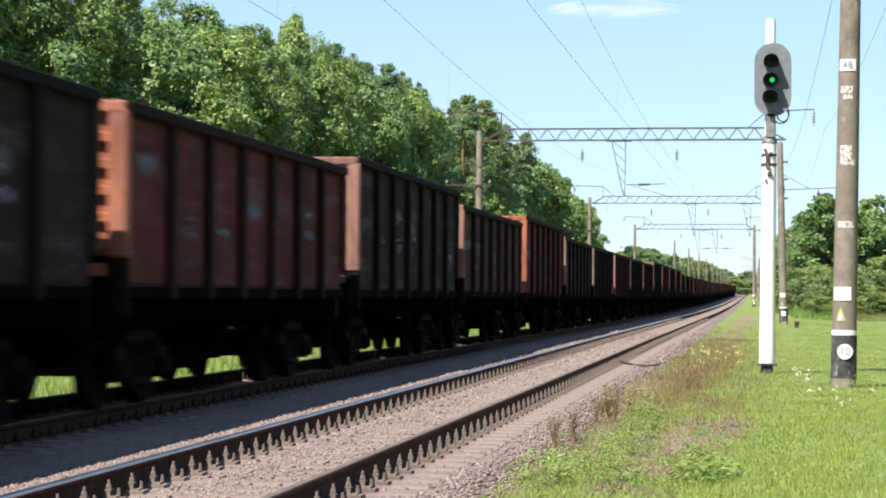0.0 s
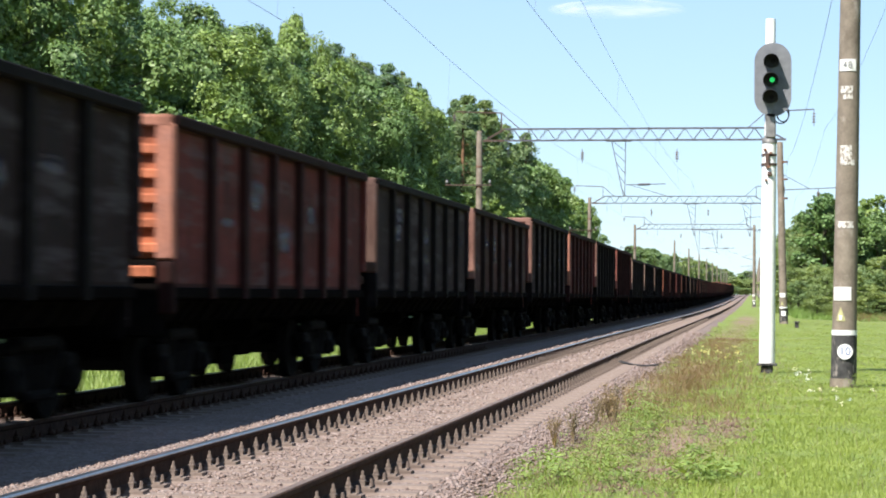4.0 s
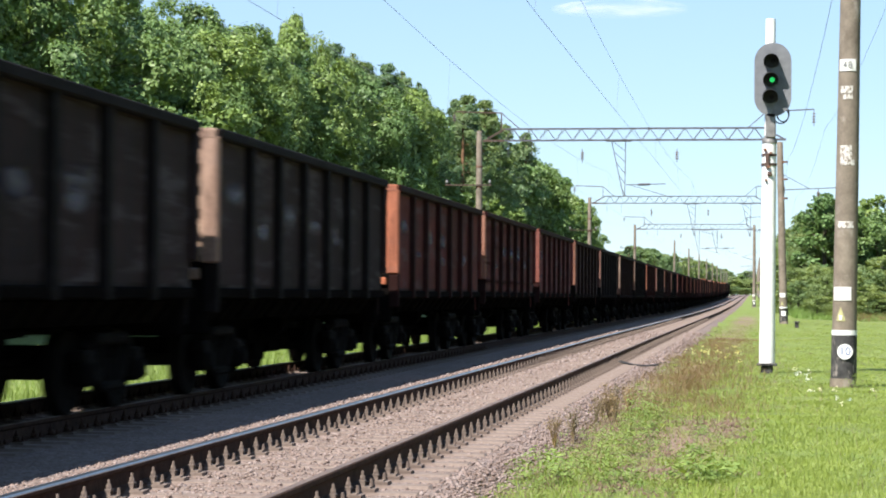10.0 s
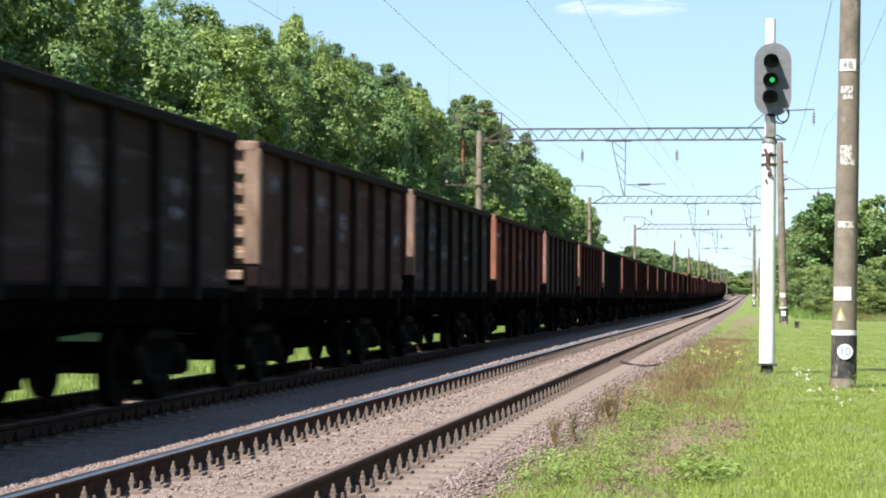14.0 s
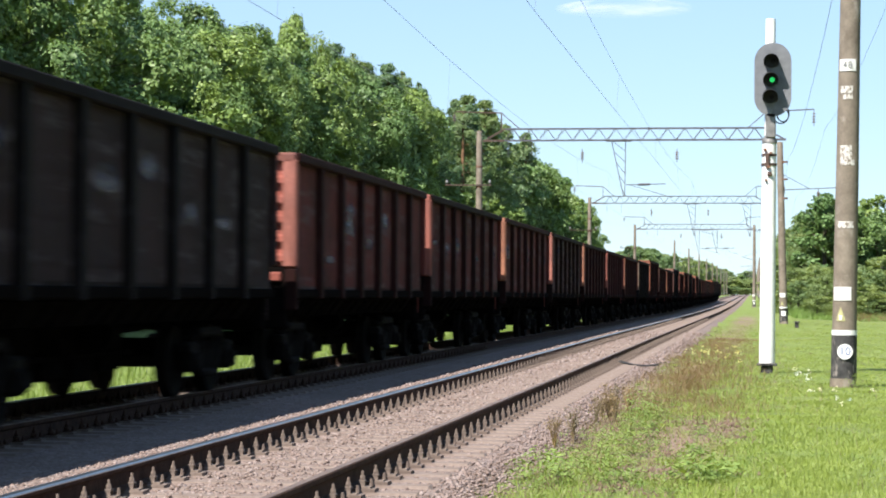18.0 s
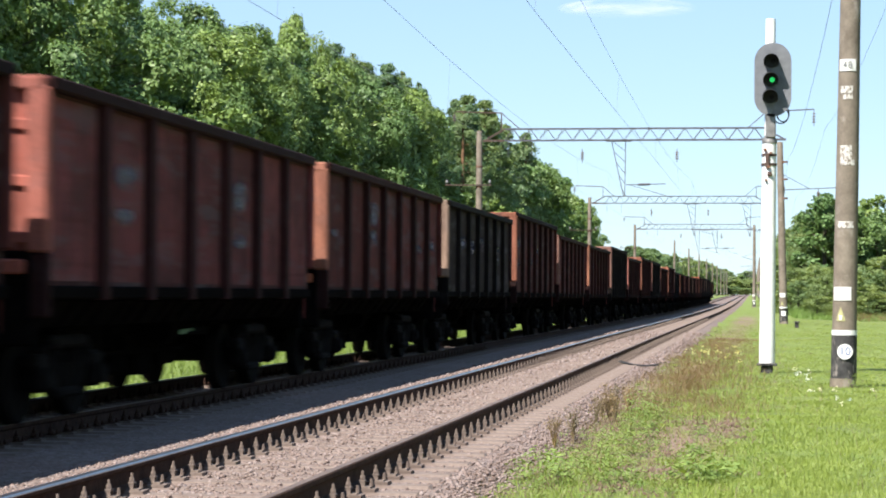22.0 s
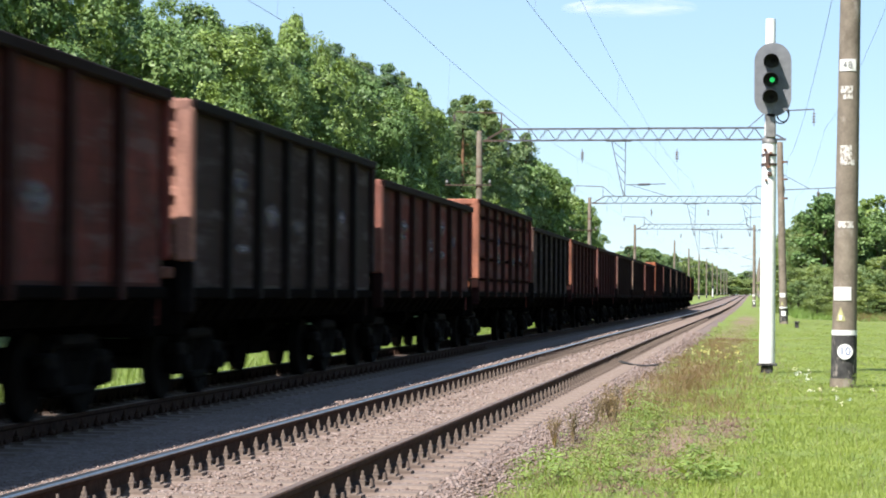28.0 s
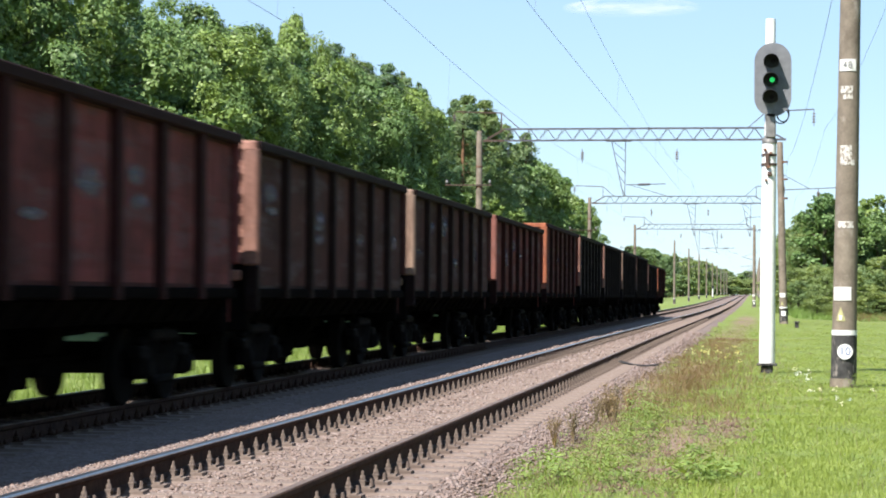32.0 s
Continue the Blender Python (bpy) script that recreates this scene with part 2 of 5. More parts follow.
M_LEAF = leaf_material("broad_leaves", (0.085, 0.14, 0.042), (0.165, 0.245, 0.074), (0.285, 0.36, 0.115), 0.2)
M_WILLOW_HAZE = leaf_material("willow_and_hazed_leaves", (0.115, 0.165, 0.068), (0.215, 0.28, 0.118), (0.33, 0.39, 0.175), 0.38)
M_NEEDLE = leaf_material("pine_needles", (0.085, 0.135, 0.066), (0.15, 0.215, 0.092), (0.235, 0.295, 0.12), 0.25)
M_GRASS = leaf_material("grass_blades", (0.145, 0.2, 0.04), (0.24, 0.305, 0.066), (0.39, 0.42, 0.16), 0.3)
M_DRY = leaf_material("dry_stalks", (0.14, 0.095, 0.055), (0.22, 0.16, 0.09), (0.3, 0.24, 0.14), 0.2)
M_SORREL = leaf_material("reddish_stalks", (0.16, 0.085, 0.045), (0.24, 0.15, 0.065), (0.3, 0.23, 0.09), 0.25)
M_WEED = leaf_material("weed_leaves", (0.115, 0.175, 0.04), (0.225, 0.295, 0.07), (0.41, 0.45, 0.16), 0.3)
M_PETAL_Y = leaf_material("yellow_petals", (0.5, 0.46, 0.15), (0.62, 0.6, 0.3), (0.72, 0.7, 0.42), 0.2)
M_PETAL_W = leaf_material("white_petals", (0.7, 0.7, 0.68), (0.78, 0.78, 0.76), (0.85, 0.85, 0.84), 0.2)


def ground_material():
    m, nt, b = material("meadow_ground", 0.95)
    v = world_vec(nt)
    big, mid, fine = noise_of(nt, 0.05, 5, 0.6, v), noise_of(nt, 0.7, 6, 0.65, v), noise_of(nt, 9.0, 5, 0.7, v)
    c = ramp(nt, mid, [(0.25, (0.105, 0.145, 0.028)), (0.55, (0.155, 0.21, 0.043)), (0.8, (0.22, 0.26, 0.07))])
    c = mix(nt, ramp(nt, big, [(0.5, (0, 0, 0)), (0.75, (0.5, 0.5, 0.5))]), c, (0.17, 0.165, 0.06))
    c = mix(nt, 0.55, c, ramp(nt, fine, [(0.25, (0.4, 0.42, 0.35)), (0.75, (1.25, 1.2, 1.1))]), "MULTIPLY")
    # bare trodden patches, and thin brownish growth along the gravel
    for cx, cy, sx, sy in ((-0.72, 21.6, 0.6, 2.6), (-1.05, 19.0, 0.45, 1.7), (-0.35, 24.6, 0.4, 2.0), (-0.8, 18.2, 0.4, 1.6), (-0.95, 22.5, 0.7, 7.5), (-1.75, 30.0, 0.45, 16.0), (-1.3, 44.0, 0.75, 15.0), (-0.9, 80.0, 0.8, 30.0), (-0.6, 135.0, 1.0, 45.0), (10.5, 172.0, 8.0, 5.0)):
        d = node(nt, "ShaderNodeVectorMath", operation="SUBTRACT")
        nt.links.new(v, d.inputs[0])
        d.inputs[1].default_value = (cx, cy, GRASS)
        q = node(nt, "ShaderNodeVectorMath", operation="DIVIDE")
        nt.links.new(d.outputs[0], q.inputs[0])
        q.inputs[1].default_value = (sx, sy, 9.0)
        ln = node(nt, "ShaderNodeVectorMath", operation="LENGTH")
        nt.links.new(q.outputs[0], ln.inputs[0])
        wob = node(nt, "ShaderNodeMath", operation="ADD")
        nt.links.new(ln.outputs["Value"], wob.inputs[0])
        sub = node(nt, "ShaderNodeMath", operation="MULTIPLY_ADD")
        nt.links.new(noise_of(nt, 3.5, 5, 0.7, v), sub.inputs[0])
        sub.inputs[1].default_value, sub.inputs[2].default_value = 1.6, -0.8
        nt.links.new(sub.outputs[0], wob.inputs[1])
        c = mix(nt, ramp(nt, wob.outputs[0], [(0.4, (0.85, 0.85, 0.85)), (1.05, (0, 0, 0))]), c, (0.2, 0.135, 0.1))
    nt.links.new(c, b.inputs["Base Color"])
    bump(nt, b, fine, 0.9, 0.08)
    return m


def gravel_material(name, tones, scale):
    m, nt, b = material(name, 0.95)
    v = world_vec(nt)
    vor = node(nt, "ShaderNodeTexVoronoi", Scale=scale)
    nt.links.new(v, vor.inputs["Vector"])
    sep = nt.nodes.new("ShaderNodeSeparateColor")
    nt.links.new(vor.outputs["Color"], sep.inputs[0])
    c = ramp(nt, sep.outputs[0], tones)
    c = mix(nt, ramp(nt, noise_of(nt, 0.8, 6, 0.6, v), [(0.4, (0, 0, 0)), (0.7, (0.6, 0.6, 0.6))]), c, (0.165, 0.117, 0.096))
    c = mix(nt, 0.7, c, ramp(nt, vor.outputs["Distance"], [(0.2, (1.1, 1.1, 1.1)), (0.75, (0.52, 0.5, 0.48))]), "MULTIPLY")
    nt.links.new(c, b.inputs["Base Color"])
    inv = node(nt, "ShaderNodeMath", operation="SUBTRACT")
    inv.inputs[0].default_value = 1.0
    nt.links.new(vor.outputs["Distance"], inv.inputs[1])
    bump(nt, b, inv.outputs[0], 0.9, 0.04)
    return m


STONE_TONES = [(0.0, (0.135, 0.094, 0.08)), (0.4, (0.2, 0.148, 0.128)), (0.75, (0.225, 0.17, 0.156)), (1.0, (0.285, 0.232, 0.218))]
M_GROUND = ground_material()
M_BALLAST = gravel_material("crushed_stone_bed", STONE_TONES, 19.0)


def stone_material():
    m, nt, b = material("ballast_stones", 0.95)
    geo = nt.nodes.new("ShaderNodeNewGeometry")
    c = ramp(nt, geo.outputs["Random Per Island"], STONE_TONES)
    c = mix(nt, 0.4, c, ramp(nt, noise_of(nt, 45.0, 3, 0.6, world_vec(nt)), [(0.3, (0.6, 0.58, 0.56)), (0.7, (1.15, 1.12, 1.1))]), "MULTIPLY")
    nt.links.new(c, b.inputs["Base Color"])
    return m


M_STONE = stone_material()


def worn_paint():
    """White paint flaking off a brown mast."""
    m, nt, b = material("flaking_white_paint", 0.85)
    v = nt.nodes.new("ShaderNodeTexCoord").outputs["Object"]
    c = mix(nt, ramp(nt, noise_of(nt, 16.0, 6, 0.75, v), [(0.44, (0, 0, 0)), (0.52, (1, 1, 1))]), (0.16, 0.125, 0.095), (0.5, 0.48, 0.45))
    nt.links.new(c, b.inputs["Base Color"])
    return m


M_WORN = worn_paint()
M_SOIL = simple("bare_soil", (0.1, 0.06, 0.043), (0.31, 0.2, 0.15), 7, 0.95, 0, 0.9, 0.04, (0.36, 0.27, 0.2))


# ---- ground and tracks ----
def ground_z(x, y):
    z = rise(y)
    n = noise.noise(Vector((x * 0.35, y * 0.22, 0))) * 0.06 + noise.noise(Vector((x * 1.4, y * 0.9, 3))) * 0.02
    if x > -3:
        z += GRASS + n - 0.02 * max(0, min(x - 2, 6)) * 2
    elif x < -10.2:
        z += -0.43 + n
    else:
        z += -0.62
    return z


def build_ground():
    xs = [-2500, -1200, -600, -300, -150, -80, -50, -36, -28, -22, -18, -15.5, -13.5, -12, -11, -10.4, -10, -3.2, -2.6, -2.2, -1.8, -1.4, -1, -0.5, 0, 0.5, 1,
          1.5, 2, 2.5, 3, 4, 5, 6.5, 8, 10, 13, 17, 22, 30, 45, 70, 110, 180, 300, 600, 1200, 2500]
    ys = [-900, -300, -100, -40, -10, 0, 5, 10] + [12 + 0.6 * i for i in range(60)] + [49 + 1.5 * i for i in range(40)] + \
         [110 + 5 * i for i in range(38)] + [300 + 20 * i for i in range(20)] + [720, 800, 900, 1100, 1500, 2200, 3500]
    verts, n = [], len(xs)
    for y in ys:
        for x in xs:
            verts.append((x, y, ground_z(x, y)))
    faces = [(j * n + i, j * n + i + 1, (j + 1) * n + i + 1, (j + 1) * n + i) for j in range(len(ys) - 1) for i in range(n - 1)]
    g = new("ground", mesh_np("ground", verts, faces, M_GROUND, True))
    tagged(g, "flat green meadow grass beside the railway", "ground", kind="structure")


STATIONS = [-400, -200, -100, -50, -20, 0, 20, 40] + list(range(50, 160, 10)) + list(range(160, 640, 20)) + [700, 800, 900, 1000, 1100, 1400]


def build_ballast():
    # the top of the bed, between the sleepers, with shoulders down to the grass on both sides
    prof = [(-10.9, -0.62), (-10.25, -0.4), (-7.0, -0.385), (-6.25, -0.4), (-5.75, -0.28), (-5.5, -0.205), (-5.2, -0.21), (-2.35, -0.225), (-1.75, -0.36), (-1.75, -0.8), (-10.9, -0.8)]
    bm = sweep(bmesh.new(), prof, [(0, y, rise(y)) for y in STATIONS])
    tagged(part("ballast_bed", bm, M_BALLAST), "grey-brown crushed stone ballast under two tracks", "ballast", kind="structure")


RAIL = [(-0.075, -0.18), (0.075, -0.18), (0.075, -0.168), (0.014, -0.148), (0.009, -0.06), (0.034, -0.04), (0.0365, -0.008), (0.03, -0.0005),
        (-0.03, -0.0005), (-0.0365, -0.008), (-0.034, -0.04), (-0.009, -0.06), (-0.014, -0.148), (-0.075, -0.168)]


def rail(track, x, material_top, low, inner):
    st = [(x, y, rise(y) + low) for y in STATIONS]
    r = part("rail", sweep(bmesh.new(), RAIL, st), M_RAIL, track)
    band = [(-0.028, -0.004), (0.027, -0.006), (0.0355, -0.012), (0.0355, -0.017), (0.0378, -0.017), (0.0385, -0.01), (0.031, 0.0008), (0.025, 0.0016), (-0.026, 0.0016)]
    band = [(inner * px, pz) for px, pz in band][::inner]
    part("rail_head", sweep(bmesh.new(), band, st), material_top, r, "polished running band")


def sleeper_mesh():
    bm = bmesh.new()
    box(bm, (0, 0, -0.09), (2.7, 0.25, 0.18), 0.03)
    for x in (-GAUGE, GAUGE):
        box(bm, (x, 0, 0.012), (0.42, 0.17, 0.026))
    me = bpy.data.meshes.new("sleeper")
    bm.to_mesh(me)
    bm.free()
    me.materials.append(M_SLEEPER)
    return me


def fastener_mesh():
    # a clip over the rail foot, a hook bolt with its nut and washer, and a shorter anchor bolt
    bm = bmesh.new()
    box(bm, (0.03, 0, 0.012), (0.12, 0.15, 0.02))
    for e in (-0.038, 0.038):
        box(bm, (0.01, e, 0.04), (0.05, 0.022, 0.04))
    box(bm, (0.01, 0, 0.066), (0.06, 0.1, 0.018), 0.004)
    rod(bm, (0.01, 0, 0.07), (0.01, 0, 0.15), 0.014, 0.012, 6)
    rod(bm, (0.01, 0, 0.078), (0.01, 0, 0.112), 0.026, 0.022, 6)
    rod(bm, (0.078, 0.06, 0.02), (0.078, 0.06, 0.08), 0.02, 0.012, 6)
    bmesh.ops.scale(bm, vec=(0.85, 0.72, 0.88), verts=bm.verts)
    me = bpy.data.meshes.new("rail_fastener")
    bm.to_mesh(me)
    bm.free()
    me.materials.append(M_FASTEN)
    return me


def joined_copies(name, me, mats):
    """One mesh of many copies of a small one."""
    n = len(me.vertices)
    co = np.empty(n * 3, np.float32)
    me.vertices.foreach_get("co", co)
    co = co.reshape(-1, 3)
    tris = []
    for p in me.polygons:
        v = list(p.vertices)
        tris += [(v[0], v[i], v[i + 1]) for i in range(1, len(v) - 1)]
    tris = np.array(tris)
    vs, fs = [], []
    for k, m in enumerate(mats):
        a = np.array(m.to_3x3())
        vs.append(co @ a.T + np.array(m.translation))
        fs.append(tris + k * n)
    return mesh_np(name, np.concatenate(vs), np.concatenate(fs), me.materials[0])


STEP = 0.543


def build_track(name, axis, label, near, low):
    track = tagged(empty(name), label, "railway track", kind="structure")
    rail(track, axis - GAUGE, M_HEAD, low, 1)
    rail(track, axis + GAUGE, M_HEAD_DULL, low, -1)
    sm, fm = sleeper_mesh(), fastener_mesh()
    rest, bolts = [], []
    y = 14.074 - STEP * 130
    rnd = random.Random(5)
    while y < 420:
        m = pose(axis, y, rise(y) + low - 0.205 + rnd.uniform(-0.004, 0.004), 0, 0, rnd.uniform(-0.4, 0.4))
        if 9 < y < 152:
            shared("sleeper", sm, track, m)
        else:
            rest.append(m)
        for x in (axis - GAUGE, axis + GAUGE):
            for side in (-1, 1):
                fmx = pose(x + side * 0.095, y, rise(y) + low - 0.185, 0, 0, 0 if side > 0 else 180)
                if near and 12.5 < y < 12.5 + 70 * STEP:
                    shared("rail_fastener", fm, track, fmx)
                elif near and 11 < y < 130 and side > 0:
                    bolts.append(fmx)
                elif not near and 14 < y < 60 and side > 0:
                    bolts.append(fmx)
        y += STEP
    o = new("sleeper", joined_copies("sleeper", sm, rest))
    o.parent = track
    tagged(o, "row of concrete sleepers", kind="stuff")
    o = new("rail_fastener", joined_copies("rail_fastener", fm, bolts))
    # far track's fasteners recoloured darker, the train's shade put into the colour
    if not near:
        o.data.materials[0] = M_RAIL
    o.parent = track
    tagged(o, "row of rusty fasteners", kind="stuff")


build_ground()
build_ballast()
build_track("track_1", AXIS_1, "railway track with rusty rails on concrete sleepers", True, 0.0)
build_track("track_2", AXIS_2, "railway track with steel rails in the train's shade", False, LOW_2)


# ---- the freight train ----
def bogie(parent, y):
    b = empty("bogie", pose(0, y, 0))
    b.parent = parent
    bm = bmesh.new()
    box(bm, (0, 0, 0.62), (2.1, 0.42, 0.3), 0.05)
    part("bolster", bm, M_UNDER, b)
    for s in (-1, 1):
        bm = bmesh.new()
        x = s * 1.018
        box(bm, (x, 0, 0.86), (0.2, 1.25, 0.14), 0.04)
        box(bm, (x, 0, 0.3), (0.2, 0.75, 0.12), 0.04)
        for e in (-1, 1):
            box(bm, (x, e * 0.92, 0.66), (0.22, 0.46, 0.16), 0.04)
            rod(bm, (x, e * 0.36, 0.3), (x, e * 0.78, 0.82), 0.08, 0.08, 6)
            rod(bm, (x, e * 0.33, 0.3), (x, e * 0.33, 0.85), 0.06, 0.06, 6)
            box(bm, (x + s * 0.03, e * 0.925, 0.48), (0.24, 0.3, 0.3), 0.05)
            rod(bm, (x + s * 0.13, e * 0.925, 0.48), (x + s * 0.19, e * 0.925, 0.48), 0.12, 0.11, 10)
        for e in (-0.14, 0.0, 0.14):
            rod(bm, (x, e, 0.36), (x, e, 0.62), 0.065, 0.065, 7)
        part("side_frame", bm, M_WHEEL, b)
    for e in (-1, 1):
        bm = bmesh.new()
        rod(bm, (-1.0, 0, 0), (1.0, 0, 0), 0.085, 0.085, 10)
        for s in (-1, 1):
            x = s * 0.7965
            rod(bm, (x - 0.065, 0, 0), (x + 0.065, 0, 0), 0.4785, 0.4785, 22)
            rod(bm, (x - s * 0.065, 0, 0), (x - s * 0.095, 0, 0), 0.507, 0.507, 22)
            rod(bm, (x + s * 0.063, 0, 0), (x + s * 0.105, 0, 0), 0.14, 0.13, 12)
            for k in range(4):
                a = k * math.pi / 2
                rod(bm, (x + s * 0.06, 0.3 * math.cos(a), 0.3 * math.sin(a)), (x + s * 0.071, 0.3 * math.cos(a), 0.3 * math.sin(a)), 0.03, 0.03, 6)
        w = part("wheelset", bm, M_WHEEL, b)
        w.location = (0, e * 0.925, 0.4785)
    return b


def hat(bm, x, y, z0, z1, s, wide=0.17, deep=0.085):
    """A pressed hat-section stake standing on a side wall."""
    pts = [(-wide / 2 - 0.03, 0), (-wide / 2 + 0.03, deep), (wide / 2 - 0.03, deep), (wide / 2 + 0.03, 0)]
    lo = [bm.verts.new((x + s * d, y + p, z0)) for p, d in pts]
    hi = [bm.verts.new((x + s * d, y + p, z1)) for p, d in pts]
    for i in range(3):
        bm.faces.new((lo[i], lo[i + 1], hi[i + 1], hi[i]))
    bm.faces.new(lo[::-1])
    bm.faces.new(hi)
    bmesh.ops.recalc_face_normals(bm, faces=bm.faces)


def build_wagon(top, smooth_end):
    """An open-top coal gondola on two bogies; its ends are 12.74 m apart."""
    w = empty("gondola_wagon")
    half, floor = 6.37, 1.42
    # one wall a side, with its panels pressed slightly proud between the stakes
    for s in (-1, 1):
        bm = bmesh.new()
        box(bm, (s * 1.455, 0, (top - 0.05 + floor) / 2), (0.03, 2 * half - 0.1, top - 0.05 - floor))
        ys = [-half + 0.12 + (2 * half - 0.24) * i / 7 for i in range(8)]
        wall = part("side_wall", bm, M_SIDE, w)
        hidden_doors = bmesh.new()
        for a, b in zip(ys, ys[1:]):
            bm = bmesh.new()
            prof, z, dz = [], floor + 0.1, (top - floor - 0.28) / 4
            for q in range(4):
                prof += [(0.004, z), (0.004, z + dz * 0.3), (0.007, z + dz * 0.42), (0.007, z + dz * 0.58), (0.004, z + dz * 0.7)]
                z += dz
            prof.append((0.004, z))
            y0, y1 = a + 0.13, b - 0.13
            lo = [bm.verts.new((s * (1.468 + d), y0, zz)) for d, zz in prof]
            hi = [bm.verts.new((s * (1.468 + d), y1, zz)) for d, zz in prof]
            for q in range(len(prof) - 1):
                bm.faces.new((lo[q], lo[q + 1], hi[q + 1], hi[q]))
            bmesh.ops.solidify(bm, geom=bm.faces[:], thickness=0.006)
            bmesh.ops.recalc_face_normals(bm, faces=bm.faces)
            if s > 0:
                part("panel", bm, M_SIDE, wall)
            else:
                bm.free()
            # drop doors under the floor, folded brackets along the sill
            bm = bmesh.new() if s > 0 else hidden_doors
            m = Matrix.Translation((s * 1.33, (a + b) / 2, floor - 0.13)) @ pose(0, 0, 0, 0, s * 38, 0)
            box(bm, (0, 0, -0.14), (0.05, b - a - 0.18, 0.34), 0.0, m)
            for e in (-0.38, 0.38):
                box(bm, (s * 0.03, e, -0.12), (0.08, 0.1, 0.3), 0.0, m)
            if s > 0:
                part("drop_door", bm, M_UNDER, wall)
        if s < 0:
            part("drop_door", hidden_doors, M_UNDER, wall)
        else:
            hidden_doors.free()
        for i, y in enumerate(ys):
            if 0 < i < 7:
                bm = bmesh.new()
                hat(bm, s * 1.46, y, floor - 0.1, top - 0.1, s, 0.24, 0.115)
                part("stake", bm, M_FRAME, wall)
        bm = bmesh.new()
        box(bm, (s * 1.515, 0, top - 0.07), (0.16, 2 * half, 0.14), 0.02)
        part("top_rail", bm, M_FRAME, wall)
        bm = bmesh.new()
        box(bm, (s * 1.49, 0, floor - 0.02), (0.1, 2 * half - 0.1, 0.14), 0.02)
        part("bottom_rail", bm, M_UNDER, wall)
        # lettering on the panels: unreadable, so plain bars
        marks = ((-3.57, 2.78, 1.2, 0.36), (-3.57, 2.32, 1.0, 0.16), (-1.786, 2.6, 0.9, 0.34), (0.0, 2.6, 1.15, 0.42), (1.786, 2.42, 1.0, 0.24), (3.57, 2.55, 0.8, 0.34))
        for y, z, dy, dz in marks if s > 0 else ():
            bm = bmesh.new()
            box(bm, (s * 1.489, y, z), (0.006, dy, dz))
            part("stencil_bar", bm, M_STENCIL, wall)
    for s in (-1, 1):
        y = s * half
        bm = bmesh.new()
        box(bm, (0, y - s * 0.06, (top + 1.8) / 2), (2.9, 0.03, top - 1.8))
        end = part("end_wall", bm, M_END, w)
        bm = bmesh.new()
        box(bm, (0, y - s * 0.02, top - 0.075), (3.06, 0.16, 0.15), 0.025)
        part("end_top_rail", bm, M_END, end)
        for x in (-1, 1):
            bm = bmesh.new()
            box(bm, (x * 1.44, y - s * 0.02, (top - 0.1 + 1.8) / 2), (0.24, 0.15, top - 0.1 - 1.8), 0.03)
            part("corner_post", bm, M_END, end)
            # lower end of the post split off and darkened: shade put into its colour
            bm = bmesh.new()
            box(bm, (x * 1.46, y - s * 0.03, 1.47), (0.2, 0.13, 0.66), 0.025)
            if s < 0:
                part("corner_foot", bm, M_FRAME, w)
            else:
                bm.free()
        if s < 0:
            bm = bmesh.new()
            box(bm, (0, y + 0.02, 1.66), (2.6, 0.12, 0.15), 0.02)
            part("end_beam", bm, M_END, end)
        ribs = 3 if smooth_end else 5
        for i in range(ribs):
            z = 1.95 + (top - 2.3) * i / (ribs - 1 + 0.25)
            bm = bmesh.new()
            box(bm, (0, y + s * (-0.03 if smooth_end else -0.012), z), (2.8, 0.05 if smooth_end else 0.1, 0.13), 0.02)
            part("end_rib", bm, M_END, end)
        bm = bmesh.new()
        rod(bm, (0, y - s * 0.2, 1.06), (0, y + s * 0.42, 1.06), 0.1, 0.1, 8)
        box(bm, (0.03, y + s * 0.52, 1.06), (0.38, 0.32, 0.3), 0.05)
        part("coupler", bm, M_UNDER, w)
        # sill built tall and near-black, standing for the shade on the lower end
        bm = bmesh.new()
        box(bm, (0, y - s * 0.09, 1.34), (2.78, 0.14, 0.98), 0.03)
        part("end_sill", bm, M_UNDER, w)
        # ladder at one corner of each end
        bm = bmesh.new()
        x = s * 1.2
        for e in (-0.19, 0.19):
            rod(bm, (x + e, y + s * 0.1, 1.0), (x + e, y + s * 0.1, top - 0.12), 0.016, 0.016, 5)
        for i in range(7):
            z = 1.1 + i * (top - 1.35) / 6
            rod(bm, (x - 0.19, y + s * 0.1, z), (x + 0.19, y + s * 0.1, z), 0.013, 0.013, 5)
        part("ladder", bm, M_END, end)
    bm = bmesh.new()
    box(bm, (0, 0, floor - 0.02), (2.86, 2 * half - 0.2, 0.05))
    part("floor", bm, M_UNDER, w)
    bm = bmesh.new()
    box(bm, (0, 0, 1.12), (0.42, 2 * half - 0.2, 0.36), 0.02)
    part("centre_sill", bm, M_UNDER, w)
    bm = bmesh.new()
    rod(bm, (-0.75, -0.9, 0.86), (-0.75, 0.1, 0.86), 0.18, 0.18, 12)
    part("air_reservoir", bm, M_UNDER, w)
    bm = bmesh.new()
    rod(bm, (0.62, 0.7, 0.9), (0.62, 1.15, 0.9), 0.2, 0.2, 12)
    rod(bm, (0.62, 1.15, 0.9), (0.62, 2.6, 0.93), 0.03, 0.03, 6)
    part("brake_cylinder", bm, M_UNDER, w)
    # brake levers, pull rods and door shafts hanging low between the bogies
    bm = bmesh.new()
    for x in (-0.42, 0.42):
        rod(bm, (x, -2.9, 0.62), (x, 2.9, 0.62), 0.04, 0.04, 6)
